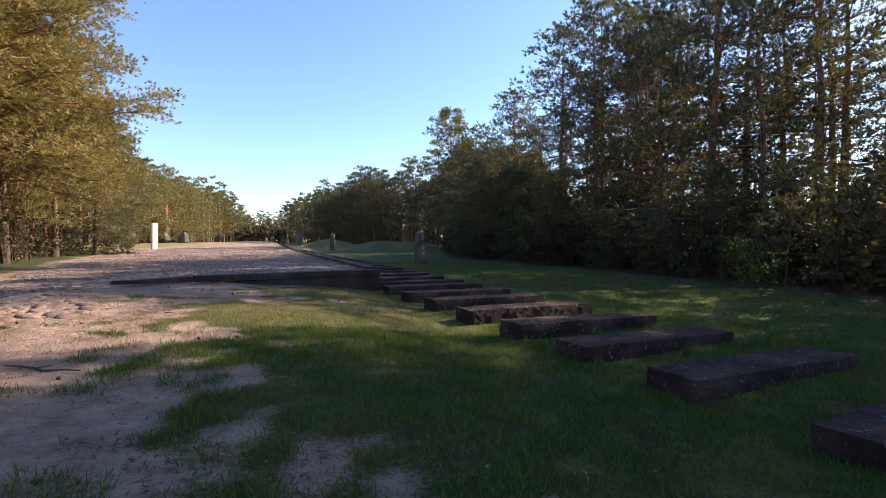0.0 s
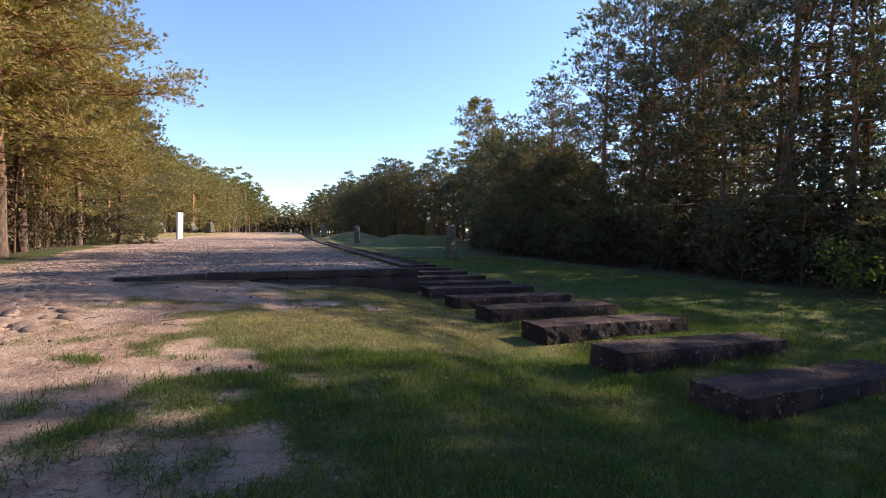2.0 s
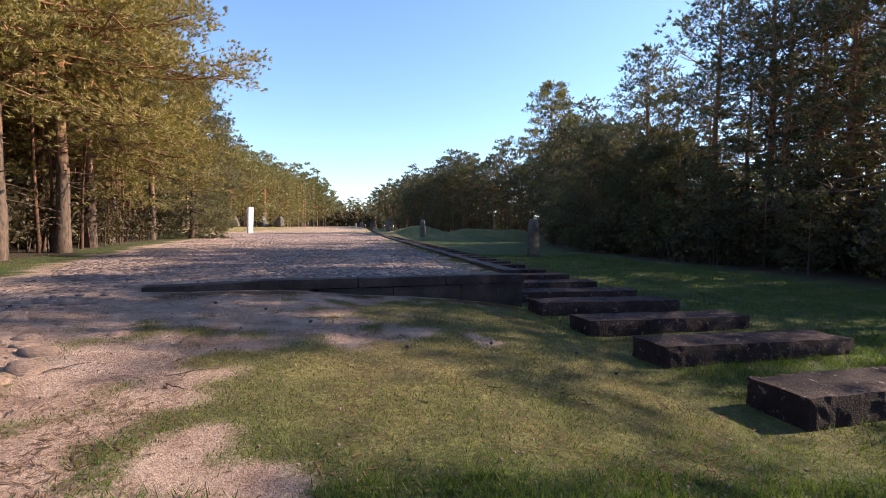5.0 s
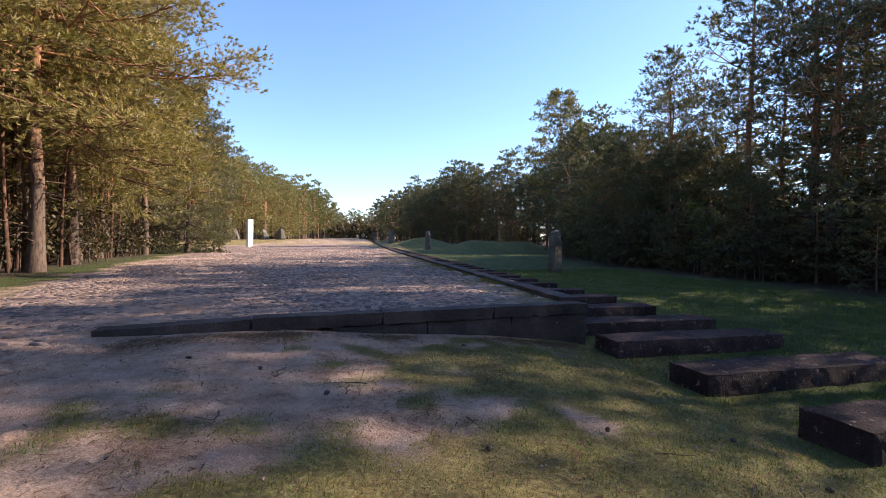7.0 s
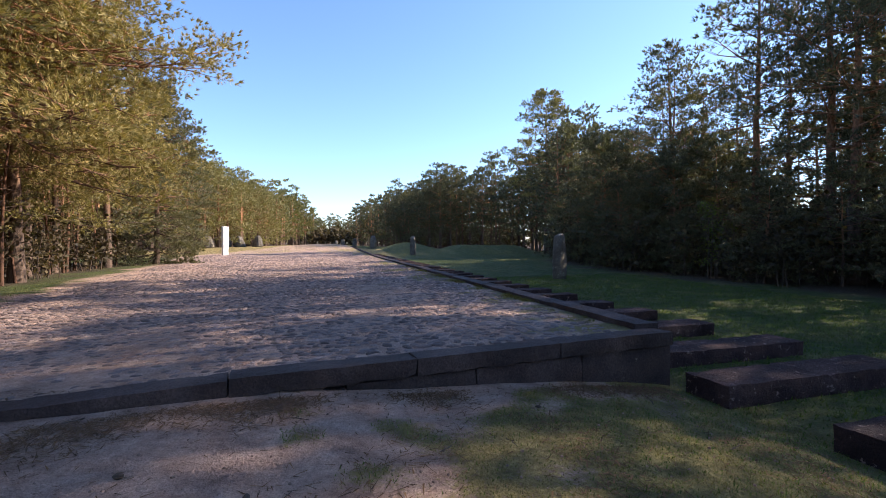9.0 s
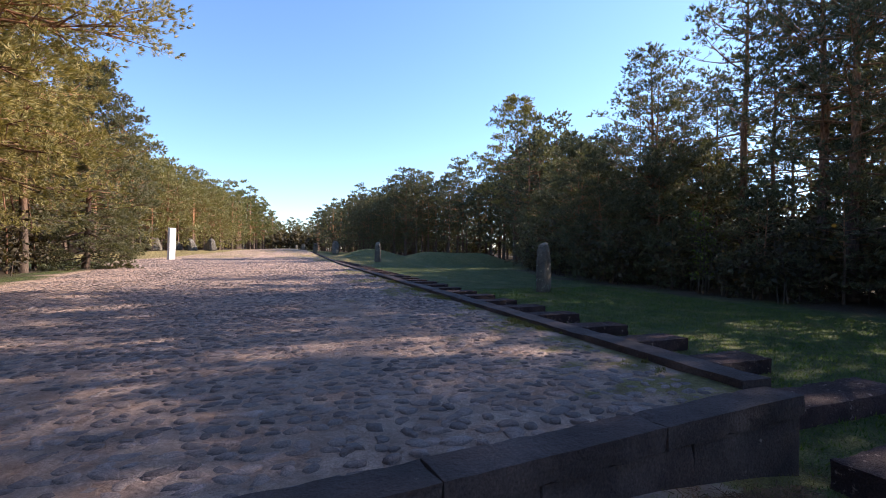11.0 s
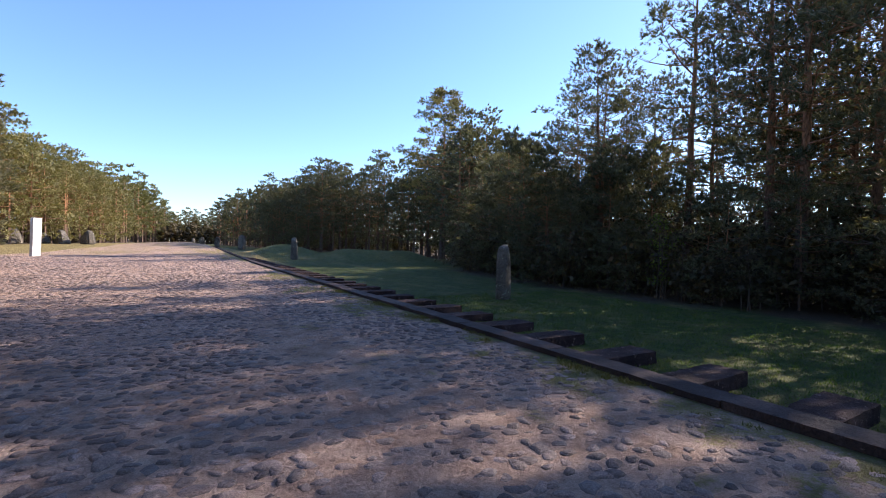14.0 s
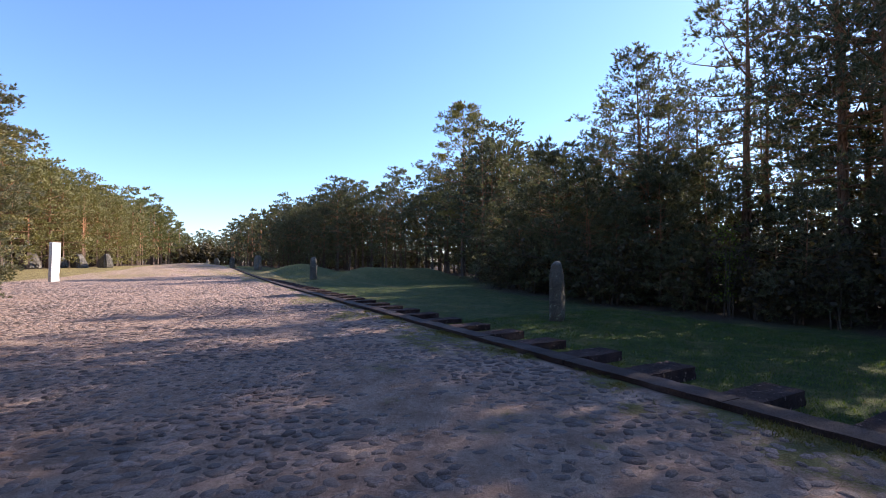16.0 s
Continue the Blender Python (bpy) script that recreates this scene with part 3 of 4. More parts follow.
    for side, needles, name, label in ((1, M_NEEDLES, "far_woods", "distant dark pine wood closing the clearing"), (-1, M_NEEDLES_FAR_SUNLIT, "far_woods", "distant pine wood with low sunlight in its needle colour")):
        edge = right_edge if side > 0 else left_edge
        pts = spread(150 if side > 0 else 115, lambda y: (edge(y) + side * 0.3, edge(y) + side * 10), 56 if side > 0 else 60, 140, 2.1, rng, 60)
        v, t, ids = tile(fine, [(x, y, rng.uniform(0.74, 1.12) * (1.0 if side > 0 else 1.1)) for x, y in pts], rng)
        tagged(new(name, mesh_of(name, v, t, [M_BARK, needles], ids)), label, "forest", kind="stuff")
        pts = spread(75, lambda y: (edge(y) + side * 0.5, edge(y) + side * 14), 140, 215, 2.4, rng, 60)
        pts += spread(85, lambda y: (edge(y) + side * 0.5, edge(y) + side * 24), 215, 430, 4.0, rng)
        pts += spread(60, lambda y: (edge(y) + side * 13, edge(y) + side * 40), 60, 200, 3.6, rng)
        pts += spread(40, lambda y: (edge(y) + side * 25, edge(y) + side * 75), -30, 60, 5.0, rng)
        # brush added to stand for the dark shade between the far trunks
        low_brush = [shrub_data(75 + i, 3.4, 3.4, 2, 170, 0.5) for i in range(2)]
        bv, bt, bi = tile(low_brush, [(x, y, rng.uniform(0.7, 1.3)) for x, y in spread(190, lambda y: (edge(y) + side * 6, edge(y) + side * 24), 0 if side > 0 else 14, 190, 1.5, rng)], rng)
        tagged(new("far_brush", mesh_of("far_brush", bv, bt, [M_TWIG, M_BRUSH], bi)), "added brush giving dark shade between the trunks of the far wood", "brush", kind="stuff")
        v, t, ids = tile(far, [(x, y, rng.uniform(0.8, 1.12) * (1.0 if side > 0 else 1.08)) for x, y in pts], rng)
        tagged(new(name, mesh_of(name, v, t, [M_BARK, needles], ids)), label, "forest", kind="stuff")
    pts = spread(70, lambda y: (-50, 50), 285, 330, 3.5, rng)
    pts += spread(60, lambda y: (-60, 70), -60, -25, 5, rng)
    v, t, ids = tile(far, [(x, y, rng.uniform(0.9, 1.1)) for x, y in pts], rng)
    tagged(new("far_woods", mesh_of("far_woods", v, t, [M_BARK, M_NEEDLES], ids)), "distant pine wood across both ends of the clearing", "forest", kind="stuff")
    # brush wall added to hide the sky under the far crowns
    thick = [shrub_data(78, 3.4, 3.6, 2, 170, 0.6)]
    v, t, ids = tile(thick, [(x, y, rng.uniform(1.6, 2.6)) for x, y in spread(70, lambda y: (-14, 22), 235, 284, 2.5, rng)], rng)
    tagged(new("far_brush", mesh_of("far_brush", v, t, [M_TWIG, M_BRUSH], ids)), "added dark brush closing the far end of the clearing", "brush", kind="stuff")
    # the tall open pine that stands out above the far wood
    tall = pine_data(97, 20.5, 0.36, 4.1, 44, 4300, 0.34, 0.06, 10, 9, 8, 0.0, 1.0, 1.2)
    thing_tree("lone_pine", *tall, M_BARK, M_NEEDLES_SUNLIT, "tall open-crowned pine with orange upper limbs", pose(27.3, 65.4, float(land(27.3, 65.4)) - 0.1))
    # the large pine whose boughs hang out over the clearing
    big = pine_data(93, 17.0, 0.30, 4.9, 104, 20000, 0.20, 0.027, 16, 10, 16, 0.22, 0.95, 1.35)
    thing_tree("large_pine", *big, M_BARK, M_NEEDLES_SUNLIT, "large pine with broad drooping sunlit boughs", pose(-10.3, 26.0, float(land(-10.3, 26.0)) - 0.1, 0, 0, 30))
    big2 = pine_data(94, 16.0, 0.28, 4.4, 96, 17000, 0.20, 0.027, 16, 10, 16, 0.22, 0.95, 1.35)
    thing_tree("large_pine", *big2, M_BARK, M_NEEDLES_SUNLIT, "large pine with broad drooping sunlit boughs", pose(-11.4, 30.3, float(land(-11.4, 30.3)) - 0.1, 0, 0, 200))
    thing_tree("young_pine", *young, M_BARK, M_NEEDLES, "dense dark young pine branching to the ground", pose(-12.0, 46.5, float(land(-12.0, 46.5)) - 0.1))
    # undergrowth
    kinds = [(shrub_data(70 + i, h, w, st, lv, lf), nm, mt, lb) for i, (h, w, st, lv, lf, nm, mt, lb) in enumerate((
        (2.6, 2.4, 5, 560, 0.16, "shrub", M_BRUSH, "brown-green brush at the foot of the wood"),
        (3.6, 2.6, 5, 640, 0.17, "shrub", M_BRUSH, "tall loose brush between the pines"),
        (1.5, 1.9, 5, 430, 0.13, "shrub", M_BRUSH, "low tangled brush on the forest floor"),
        (5.5, 2.4, 5, 700, 0.13, "sapling", M_LEAVES, "slim sapling in fresh leaf")))]
    made = [None] * len(kinds)

    def plant(k, x, y, sc=1.0):
        m = pose(x, y, float(land(x, y)) - 0.03, 0, 0, rng.uniform(0, 360)) @ Matrix.Scale(sc, 4)
        if made[k] is None:
            (wood, green), nm, mt, lb = kinds[k]
            made[k] = tagged(thing_tree(nm, wood, green, M_TWIG, mt, lb, m, "foliage"), lb, "shrub", "undergrowth")
        else:
            copy_thing(made[k], m)
    for x, y in spread(120, lambda y: (right_edge(y) + 0.2, right_edge(y) + 9), 0, 60, 1.2, rng):
        plant(int(rng.choice([0, 1, 2], p=[0.4, 0.4, 0.2])), x, y, rng.uniform(0.8, 1.25))
    # deeper shrubs added to darken the gaps between the near trunks
    for x, y in spread(60, lambda y: (right_edge(y) + 5, right_edge(y) + 15), -2, 44, 1.8, rng):
        plant(int(rng.choice([0, 1])), x, y, rng.uniform(1.1, 1.7))
    for x, y in spread(105, lambda y: (left_edge(y) - 0.2, left_edge(y) - 9), 8, 48, 1.0, rng):
        plant(int(rng.choice([0, 1, 2, 3], p=[0.35, 0.3, 0.23, 0.12])), x, y, rng.uniform(0.7, 1.15))
    bright = shrub_data(80, 1.9, 1.5, 6, 500, 0.11)
    b = thing_tree("shrub", *bright, M_TWIG, M_LEAVES, "small bush with bright yellow-green leaves", pose(16.2, 11.6, float(land(16.2, 11.6))), "foliage")
    tagged(b, category="shrub")
    plant(3, 17.0, 28.0, 0.9)
    # thin bare stems on the sunlit side
    stem = None
    for x, y in spread(90, lambda y: (left_edge(y) - 0.3, left_edge(y) - 7), 17, 47, 0.45, rng):
        m = pose(x, y, float(land(x, y)) - 0.05, rng.normal(0, 3), rng.normal(0, 3), rng.uniform(0, 360)) @ Matrix.Scale(rng.uniform(0.7, 1.15), 4)
        if stem is None:
            s = Soup()
            z = np.linspace(0, 9, 9)
            s.tube(np.column_stack([np.sin(z * 0.5) * 0.12, np.cos(z * 0.4) * 0.1, z]), 0.075 * (1 - z / 9.8), 7)
            for _ in range(40):
                zz = rng.uniform(1.2, 8.8)
                a = rng.uniform(0, 6.28)
                p = np.array([math.sin(zz * 0.5) * 0.12, math.cos(zz * 0.4) * 0.1, zz])
                d = np.array([math.cos(a), math.sin(a), 0.7])
                ln = rng.uniform(0.3, 0.9)
                s.tube([p, p + d * ln * 0.5, p + d * ln], [0.012, 0.008, 0.003], 3)
            stem = new("young_tree", mesh_of("young_tree", *s.data(), [M_STEM], smooth=True))
            tagged(stem, "slim red-barked young pine with short bare twigs", "tree", "thin stems")
            stem.matrix_basis = m
        else:
            copy_thing(stem, m)


# ---- stone and concrete ----
def block(name, sx, sy, sz, mat, seed, bevel=0.02, rough_amount=0.012, cell=0.1):
    """A worn block with chipped edges, its base centre at the origin."""
    bm = bmesh.new()
    n = [max(2, round(a / cell)) for a in (sx, sy, sz)]
    size = (sx, sy, sz)
    seen = {}

    def vert(p):
        key = tuple(round(c, 5) for c in p)
        if key not in seen:
            seen[key] = bm.verts.new(p)
        return seen[key]
    for ax in range(3):
        u, w = (ax + 1) % 3, (ax + 2) % 3
        for end in (-0.5, 0.5):
            for i in range(n[u]):
                for j in range(n[w]):
                    quad = []
                    for a, b in ((i, j), (i + 1, j), (i + 1, j + 1), (i, j + 1)):
                        p = [0.0, 0.0, 0.0]
                        p[ax], p[u], p[w] = end * size[ax], (a / n[u] - 0.5) * size[u], (b / n[w] - 0.5) * size[w]
                        quad.append(vert(p))
                    bm.faces.new(quad if end > 0 else quad[::-1])
    for v in bm.verts:
        at_edge = [k for k in range(3) if abs(abs(v.co[k]) - size[k] / 2) < 1e-4]
        q = v.co * 3.0 + Vector((seed * 7.3, seed * 1.7, 0))
        push = Vector((noise.noise(q), noise.noise(q + Vector((9, 0, 0))), noise.noise(q + Vector((0, 9, 0))))) * rough_amount * 0.5
        fine = noise.noise(v.co * 11 + Vector((seed, 3, 0)))
        push += Vector((fine, noise.noise(v.co * 11 + Vector((0, seed, 7))), fine)) * rough_amount * 0.4
        if len(at_edge) > 1:
            chip = bevel * (0.25 + 3.0 * max(0, noise.noise(v.co * 6.0 + Vector((seed * 3.1, 0, 5))) - 0.15))
            for k in at_edge:
                push[k] -= math.copysign(chip, v.co[k]) * 0.7
        v.co += push
    bmesh.ops.translate(bm, vec=(0, 0, sz / 2), verts=bm.verts)
    return mesh_bm(name, bm, mat)


def build_sleepers():
    variants = [block("concrete_sleeper", 3.25, 0.62, 0.62, M_CONCRETE, s, 0.022, 0.02, 0.085) for s in range(6)]
    rng = random.Random(3)
    fronts = [0.88, 2.56, 4.25, 5.93, 7.50, 9.23, 11.0, 12.66, 14.38, 15.9, 17.65, 19.26, 20.88, 22.63, 24.38, 26.04]
    while len(fronts) < 46:
        fronts.append(fronts[-1] + 1.70 + rng.uniform(-0.05, 0.05))
    for yy in fronts:
        x = float(np.interp(yy, (4, 9.3, 12.8, 17.6, 26, 60), (6.08, 5.82, 5.64, 5.5, 5.3, 5.2))) + rng.uniform(-0.03, 0.03)
        top = float(np.interp(yy, (5, 9, 12, 17, 22), (-0.10, -0.03, -0.02, 0.0, 0.05))) + rng.uniform(-0.012, 0.012)
        ob = new("concrete_sleeper", variants[rng.randrange(6)])
        tilt = float(np.interp(yy, (5, 12, 17), (1.4, 0.9, 0.2)))
        turn = float(np.interp(yy, (5, 12, 20), (3.6, 3.8, 2.6)))
        ob.matrix_basis = pose(x, yy + 0.31 + 1.62 * math.sin(radians(turn)), top - 0.62, rng.uniform(-0.4, 0.4), tilt + rng.uniform(-0.4, 0.4), turn + rng.uniform(-0.8, 0.8))
        tagged(ob, "long dark weathered concrete block lying in grass", "concrete block", "row of concrete sleepers")


def build_platform():
    wall = new("platform_edge")
    tagged(wall, "low weathered concrete edge wall round the cobbled platform", "kerb", kind="structure")
    rng = random.Random(8)
    # long side: caps 2 m long on a recessed wall
    y = CORNER[1] + 0.43
    while y < 92:
        ln = 2.4
        me = block("kerb_stone", 0.36, ln - 0.006, 0.2, M_KERB, y, 0.012, 0.01, 0.14)
        ob = child("kerb_stone", me, wall)
        z = float(deck(3.7, y + ln / 2)) + 0.075
        ob.matrix_basis = pose(3.77 + rng.uniform(-0.012, 0.012), y + ln / 2, z - 0.2 + rng.uniform(-0.008, 0.008), 0, 0, rng.uniform(-0.3, 0.3))
        w = child("wall_block", block("wall_block", 0.34, ln - 0.01, 0.75, M_KERB, y + 3, 0.012, 0.008, 0.4), wall)
        w.matrix_basis = pose(3.74, y + ln / 2, z - 0.2 - 0.752)
        y += ln
    # short side, sinking into the ground at its far end
    ang = math.degrees(math.atan2(CORNER[1] - FRONT_L[1], CORNER[0] - FRONT_L[0]))
    total = math.hypot(CORNER[1] - FRONT_L[1], CORNER[0] - FRONT_L[0])
    d = Vector((math.cos(radians(ang)), math.sin(radians(ang))))
    pieces, at = 4, 0.0
    ln = total / pieces
    for i in range(pieces):
        c = Vector(FRONT_L) + d * (at + ln / 2) + Vector((-d.y, d.x)) * 0.28
        z = 0.492 - max(0, -c.x - 0.9) * 0.03
        ob = child("kerb_stone", block("kerb_stone", ln - 0.006, 0.32, 0.18, M_KERB, i + 40, 0.014, 0.012, 0.1), wall)
        slope = -1.6 if c.x < -0.9 else 0.0
        ob.matrix_basis = pose(c.x, c.y, z - 0.18, 0, slope, ang)
        at += ln
    for i in range(5):
        c = Vector(CORNER) - d * (0.72 + i * 1.4) + Vector((-d.y, d.x)) * 0.32
        w = child("wall_block", block("wall_block", 1.39, 0.34, 0.75, M_KERB, i + 60, 0.014, 0.014, 0.12), wall)
        w.matrix_basis = pose(c.x, c.y, 0.492 - 0.18 - 0.754 - max(0, -c.x - 0.5) * 0.05, 0, 0, ang)


def cobble_data(seed, rings=((1.0, -0.25), (1.0, 0.12), (0.86, 0.34), (0.52, 0.46)), seg=8):
    """One rounded field stone, about 1 across, flattened on top."""
    rng = np.random.default_rng(seed)
    v = []
    jag = rng.uniform(0.66, 1.2, seg)
    for r, z in rings:
        for k in range(seg):
            a = 2 * np.pi * k / seg
            rr = r * jag[k] * 0.5 * rng.uniform(0.94, 1.05)
            v.append((rr * math.cos(a), rr * math.sin(a), z + rng.normal(0, 0.02)))
    v.append((0, 0, 0.49))
    t = []
    for i in range(len(rings) - 1):
        for j in range(seg):
            p, q = i * seg + j, i * seg + (j + 1) % seg
            t += [(p, q, q + seg), (p, q + seg, p + seg)]
    b = (len(rings) - 1) * seg
    t += [(b + j, b + (j + 1) % seg, len(v) - 1) for j in range(seg)]
    return np.array(v), np.array(t)


def build_cobbles(ground):
    rng = np.random.default_rng(21)
    shapes = [cobble_data(i) for i in range(10)]
    plain = [cobble_data(i, ((1.0, 0.0), (0.8, 0.36)), 7) for i in range(10)]
    meshes = [mesh_of("cobblestone", v, t, [M_COBBLE], smooth=True) for v, t in shapes]
    near, vs, ts, n = [], [], [], 0
    y = 11.8
    while y < 64:
        s = 0.155 if y < 26 else (0.2 if y < 40 else 0.28)
        x_lo = float(np.interp(y, [11, 15, 17, 21, 29, 62], [-4.6, -5.6, -6.1, -7.3, -8.8, -13.0]))
        x = x_lo + rng.uniform(0, s)
        while x < 3.42:
            px, py = x + rng.normal(0, 0.03), y + rng.normal(0, 0.035)
            x += s * rng.uniform(0.85, 1.35)
            if px > 3.40 or (px > -3.3 and py < float(front_y(px)) + 0.5):
                continue
            w = noise.noise((px * 0.5, py * 0.35, 3.0))
            drop = 0.02 + max(0, w) * 0.42 + (0.45 if py < 14.5 else 0)
            if rng.uniform() < drop:
                continue
            size = s * rng.uniform(0.6, 1.15)
            z = float(land(px, py)) - 0.012 - max(0, w) * 0.016
            k = int(rng.integers(10))
            sx, sy, sz = size * rng.uniform(0.95, 1.45), size * rng.uniform(0.65, 1.0), 0.058 * rng.uniform(0.6, 1.3)
            a = rng.normal(0, 0.7)
            if len(near) < 300 and 15.6 < py < 19.6 and -2.2 < px < 3.4:
                near.append((px, py, z, sx, sy, sz, a, k))
                continue
            v, t = shapes[k] if py < 24 else plain[k]
            v = v * [sx, sy, sz]
            c_, s_ = math.cos(a), math.sin(a)
            v = np.stack([v[:, 0] * c_ - v[:, 1] * s_ + px, v[:, 0] * s_ + v[:, 1] * c_ + py, v[:, 2] + z], 1)
            vs.append(v)
            ts.append(t + n)
            n += len(v)
        y += s * 0.92
    me = mesh_of("cobbles", np.concatenate(vs), np.concatenate(ts), [M_COBBLE], smooth=True)
    tagged(child("cobbles", me, ground), "rounded grey field stones set in sand", kind="stuff")
    for px, py, z, sx, sy, sz, a, k in near:
        ob = child("cobblestone", meshes[k], ground)
        ob.matrix_basis = Matrix.LocRotScale((px, py, z), Euler((0, 0, a)), (sx, sy, sz))


def rock(name, sx, sy, sz, mat, seed, taper=0.3, rough_amount=0.08, point=0.0):
    """An upright or lying boulder of rough stone with its foot at the origin."""
    bm = bmesh.new()
    bmesh.ops.create_icosphere(bm, subdivisions=4, radius=1.0)
    for v in bm.verts:
        c = v.co
        p = Vector([math.copysign(abs(a) ** 0.5, a) for a in c])
        f = 1 - taper * max(0, p.z * 0.5 + 0.5) ** 2
        n1 = noise.noise(c * 1.3 + Vector((seed * 5.1, 0, 0)))
        n2 = noise.noise(c * 4.0 + Vector((0, seed * 3.3, 0)))
        g = 1 + rough_amount * (1.6 * n1 + 0.6 * n2)
        v.co = Vector((p.x * sx / 2 * f * g, p.y * sy / 2 * f * g, (p.z * 0.5 + 0.46) * sz * (1 + point * p.x) * (1 + 0.06 * n1)))
    return mesh_bm(name, bm, mat)


def build_stones():
    for x, y, w, d, h, seed in ((10.45, 30.4, 0.82, 0.55, 2.35, 1), (10.6, 70.0, 1.05, 0.8, 2.75, 2), (9.2, 108, 1.4, 1.0, 2.9, 3), (7.4, 142, 1.3, 1.0, 2.7, 4), (5.6, 182, 1.5, 1.0, 2.8, 5), (4.2, 225, 1.4, 1.0, 2.6, 6)):
        ob = new("standing_stone", rock("standing_stone", w, d, h, M_GRANITE, seed, 0.2))
        ob.matrix_basis = pose(x, y, float(land(x, y)) - 0.12, 0, (seed % 3 - 1) * 1.5, seed * 40)
        tagged(ob, "tall rough grey granite boundary stone upright in grass", "standing stone", "row of boundary stones")
    for x, y, w, d, h, seed in ((-21.5, 104, 4.0, 2, 2.2, 11), (-18.6, 106, 2.6, 1.6, 1.7, 12), (-16.2, 105, 3.2, 1.6, 2.1, 13), (-13.0, 104, 2.4, 1.4, 2.2, 14), (-24.5, 102, 2.2, 1.4, 2.3, 15)):
        ob = new("boulder", rock("boulder", w, d, h, M_GRANITE, seed, 0.5, 0.13, 0.25 if seed % 2 else -0.2))
        ob.matrix_basis = pose(x, y, float(land(x, y)) - 0.15, 0, 0, seed * 9)
        tagged(ob, "large pale rough boulder standing on sunlit grass", "boulder", "boulders on the grass")
    me = block("white_pillar", 0.6, 0.36, 3.15, M_WHITE, 5, 0.02, 0.006, 0.3)
    ob = new("white_pillar", me)
    ob.matrix_basis = pose(-10.7, 63.0, float(land(-10.7, 63.0)) - 0.12, 0, 1.2, 42)
    tagged(ob, "plain white upright stone pillar beside the path", "pillar")


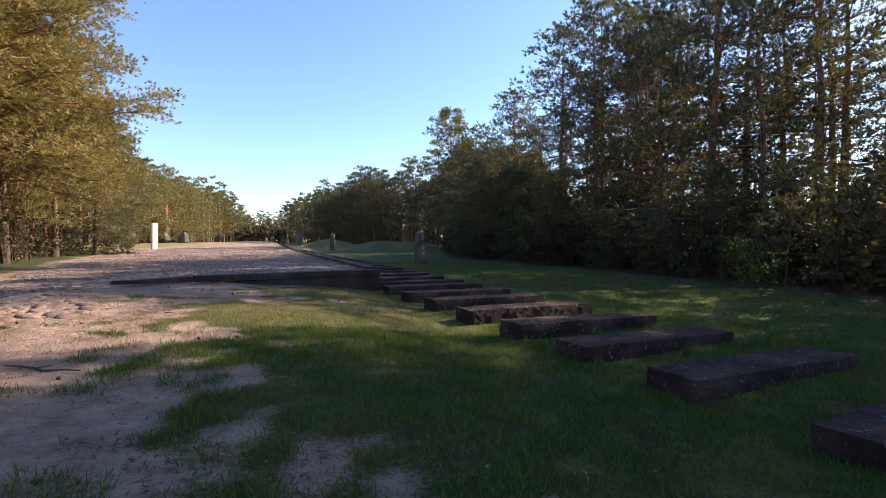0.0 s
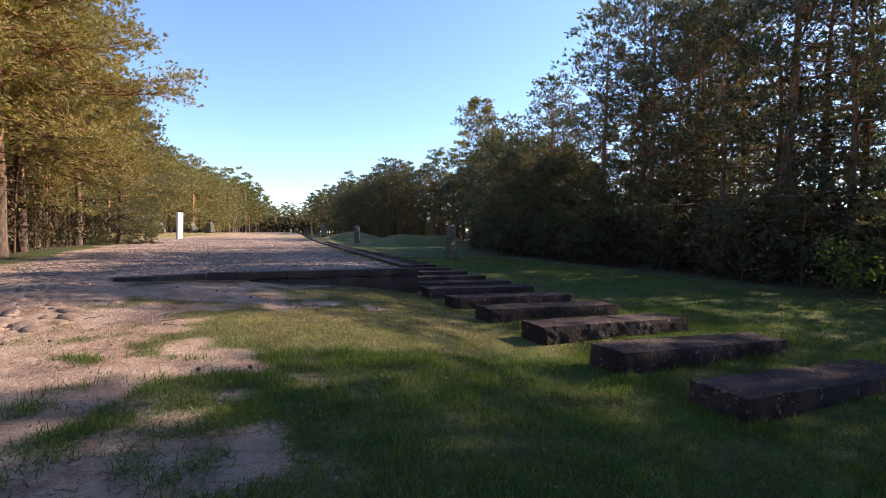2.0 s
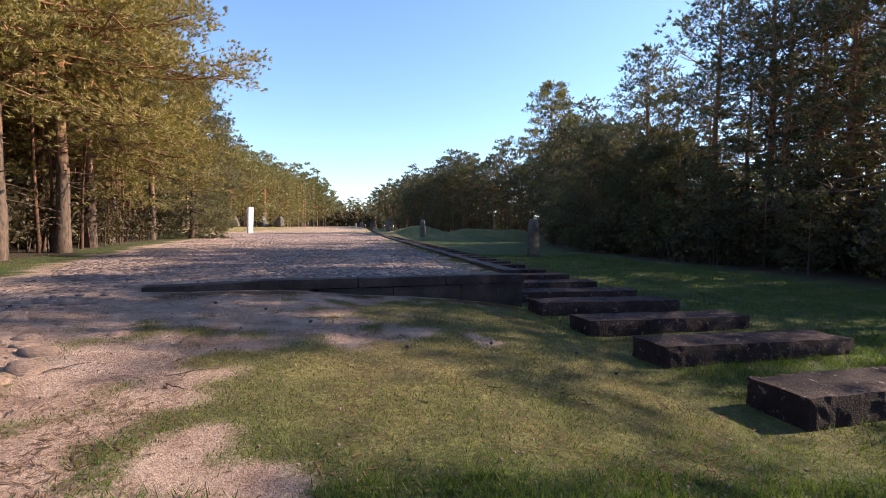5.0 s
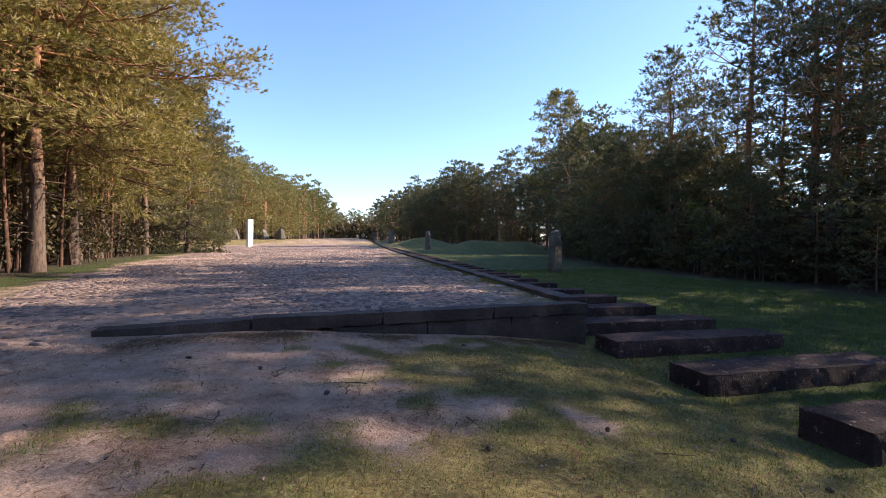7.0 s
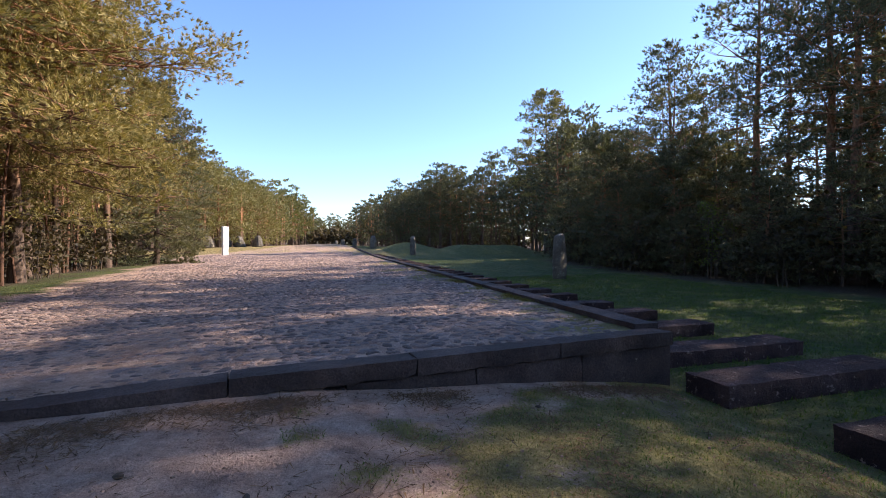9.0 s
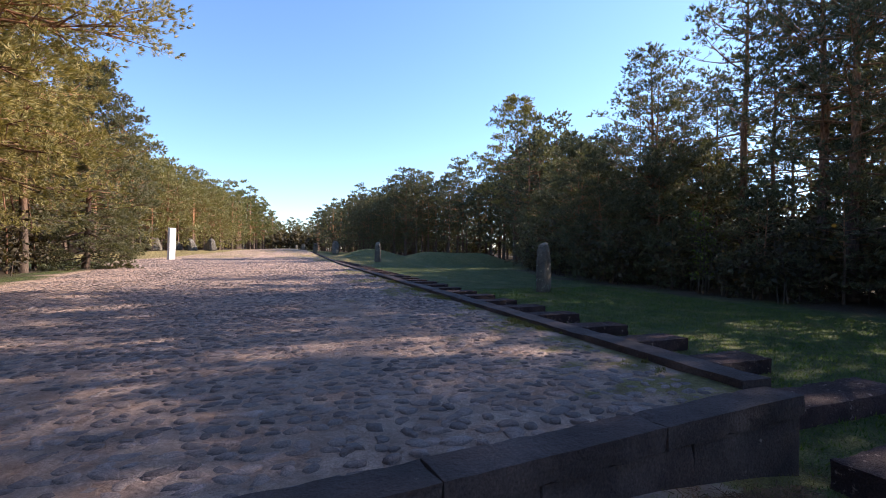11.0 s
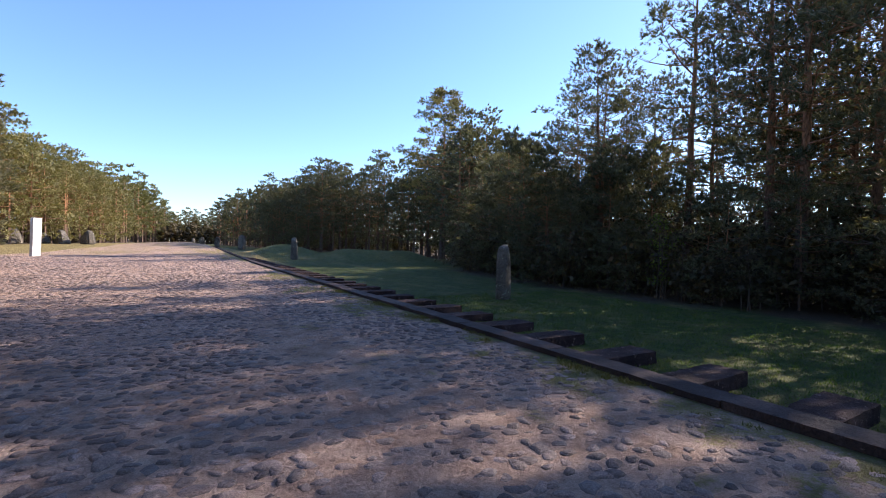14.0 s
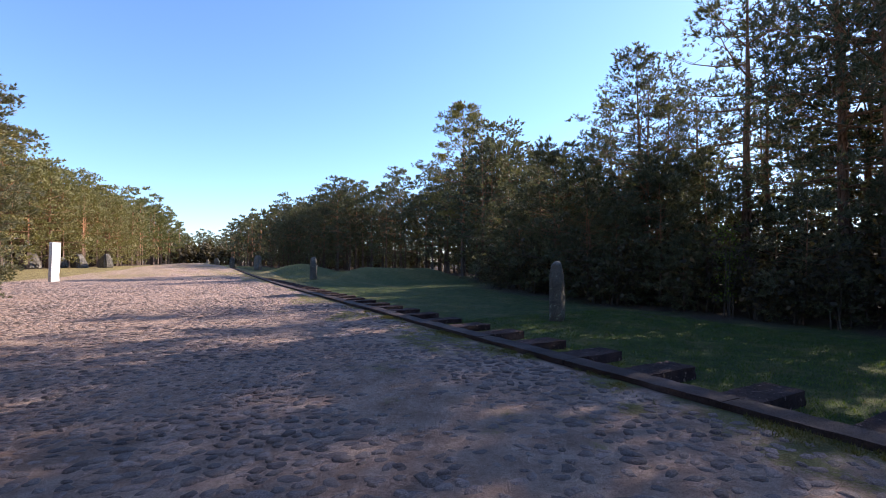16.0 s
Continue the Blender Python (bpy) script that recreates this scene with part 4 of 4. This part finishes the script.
def build_litter():
    rng = random.Random(14)
    meshes = [mesh_of("loose_stone", *cobble_data(50 + i), [M_RUBBLE], smooth=True) for i in range(10)]
    for i in range(110):
        x, y = rng.gauss(-3.7, 0.8), rng.gauss(9.9, 1.1)
        if x > -2.0 or y > 13.5:
            continue
        s = rng.uniform(0.09, 0.32)
        ob = new("loose_stone", meshes[rng.randrange(10)])
        ob.matrix_basis = Matrix.LocRotScale((x, y, float(land(x, y)) - 0.02), Euler((rng.uniform(-.3, .3), rng.uniform(-.3, .3), rng.uniform(0, 6))), (s * 1.25, s, s * 0.55))
        tagged(ob, "loose rounded stone lying on bare sand", "stone", "loose stones")

    def stick(x, y, ang, ln, r, seed):
        q = np.random.default_rng(seed)
        s = Soup()
        k = np.linspace(0, 1, 6)
        pts = np.column_stack([k * ln, q.normal(0, 0.04 * ln, 6), 0.012 + np.abs(q.normal(0, 0.008, 6))])
        s.tube(pts, r * (1.1 - 0.8 * k), 5)
        for j in (1, 2, 3):
            s.tube([pts[j], pts[j] + [0.12 * ln, (-1) ** j * 0.12 * ln, 0.01]], [r * 0.5, r * 0.2], 4)
        ob = new("fallen_twig", mesh_of("fallen_twig", *s.data(), [M_TWIG]))
        ob.matrix_basis = pose(x, y, float(land(x + math.cos(ang) * ln / 2, y + math.sin(ang) * ln / 2)), 0, 0, math.degrees(ang))
        tagged(ob, "dry forked twig lying on the sand", "twig", "fallen twigs")
    stick(-2.15, 6.9, -0.55, 0.9, 0.02, 1)
    for i in range(26):
        stick(rng.uniform(-2.6, 3.2), rng.uniform(9.5, 14.3), rng.uniform(0, 6), rng.uniform(0.12, 0.4), 0.006, 10 + i)
    q = np.random.default_rng(77)
    s = Soup()
    n = 42000
    x = np.concatenate([q.uniform(-4.5, 3.8, n), q.uniform(-3.2, 3.6, n // 4)])
    y = np.concatenate([q.uniform(2.0, 15.0, n), front_y(q.uniform(-3.2, 3.6, n // 4)) - np.abs(q.normal(0, 0.3, n // 4))])
    x[n:] = q.uniform(-3.2, 3.6, n // 4)
    y[n:] = front_y(x[n:]) - 0.02 - np.abs(q.normal(0, 0.28, n // 4))
    keep = q.uniform(0, 1, len(x)) < np.clip(wobble(x, y, 1.1, 9.0) * 1.6 + 0.25, 0.05, 1)
    x, y = x[keep], y[keep]
    w1, w2 = wobble(x, y, 0.55), wobble(x, y, 2.3, 7.0)
    c = np.stack([x, y, land(x, y) + 0.03 * w1 + 0.012 * w2 + 0.006], 1)
    a = q.uniform(0, 6.28, len(x))
    d = np.stack([np.cos(a), np.sin(a), q.normal(0, 0.12, len(x))], 1) * q.uniform(0.02, 0.07, (len(x), 1))
    w = np.stack([-np.sin(a), np.cos(a), a * 0], 1) * q.uniform(0.002, 0.008, (len(x), 1))
    s.add(np.stack([c - d - w, c - d + w, c + d], 1), np.arange(len(x) * 3))
    tagged(new("needle_litter", mesh_of("needle_litter", *s.data(), [M_LITTER])), "dry brown needles and bark chips strewn on sand", "litter", kind="stuff")
    s = Soup()
    v0, t0 = cobble_data(90, ((1.0, 0.0), (0.7, 0.4)), 5)
    for i in range(1500):
        x, y = q.uniform(-5, 3.6), q.uniform(2.0, 15.0)
        z = float(land(x, y)) + 0.03 * noise.noise((x * 0.55, y * 0.55, 0.0)) + 0.012 * noise.noise((x * 2.3, y * 2.3, 7.0))
        a, k = q.uniform(0, 6.28), q.uniform(0.008, 0.03)
        v = v0 * [k * q.uniform(0.8, 1.5), k, k]
        s.add(np.stack([v[:, 0] * math.cos(a) - v[:, 1] * math.sin(a) + x, v[:, 0] * math.sin(a) + v[:, 1] * math.cos(a) + y, v[:, 2] + z], 1), t0)
    tagged(new("pebbles", mesh_of("pebbles", *s.data(), [M_RUBBLE])), "small pale pebbles scattered over the sand", "gravel", kind="stuff")
    cone = None
    for i in range(22):
        x, y = rng.uniform(-4.5, 3.4), rng.uniform(4.0, 14.2)
        m = pose(x, y, float(land(x, y)) + 0.012, 80, 0, rng.uniform(0, 360))
        if cone is None:
            bm = bmesh.new()
            bmesh.ops.create_icosphere(bm, subdivisions=2, radius=0.02)
            for v in bm.verts:
                v.co.z *= 1.4
                v.co *= 1 + 0.22 * math.sin(v.co.z * 500) * math.cos(math.atan2(v.co.y, v.co.x) * 6)
            cone = new("pine_cone", mesh_bm("pine_cone", bm, M_TWIG))
            tagged(cone, "small dry brown pine cone on the ground", "pine cone", "fallen cones")
            cone.matrix_basis = m
        else:
            copy_thing(cone, m)


ground = build_ground()
build_woods()
build_sleepers()
build_stones()
build_grass("grass", M_GRASS, "short green spring grass growing in uneven patches", 5,
            ((-3, 4.5, 1.2, 8.5, 2500, 0.085, 0.009), (4.2, 9.5, 1.2, 12, 1700, 0.08, 0.010), (-3.2, 4.2, 8, 15, 2000, 0.045, 0.009),
             (4, 15, 12, 32, 420, 0.06, 0.018), (9.5, 15, 3, 12, 600, 0.065, 0.015), (-10, -6, 12, 34, 60, 0.06, 0.02)), False)
build_grass("dry_grass", M_DRY, "thin dry yellowish grass on worn ground", 6,
            ((-3, 4.5, 1.2, 8, 1500, 0.045, 0.008), (4.2, 9.5, 1.2, 12, 900, 0.05, 0.009), (-3.6, 4.2, 8, 15.2, 2600, 0.04, 0.008),
             (4, 15, 12, 32, 250, 0.05, 0.018), (-10, -5.5, 12, 34, 120, 0.06, 0.02)), True)
build_platform()
build_cobbles(ground)
build_litter()
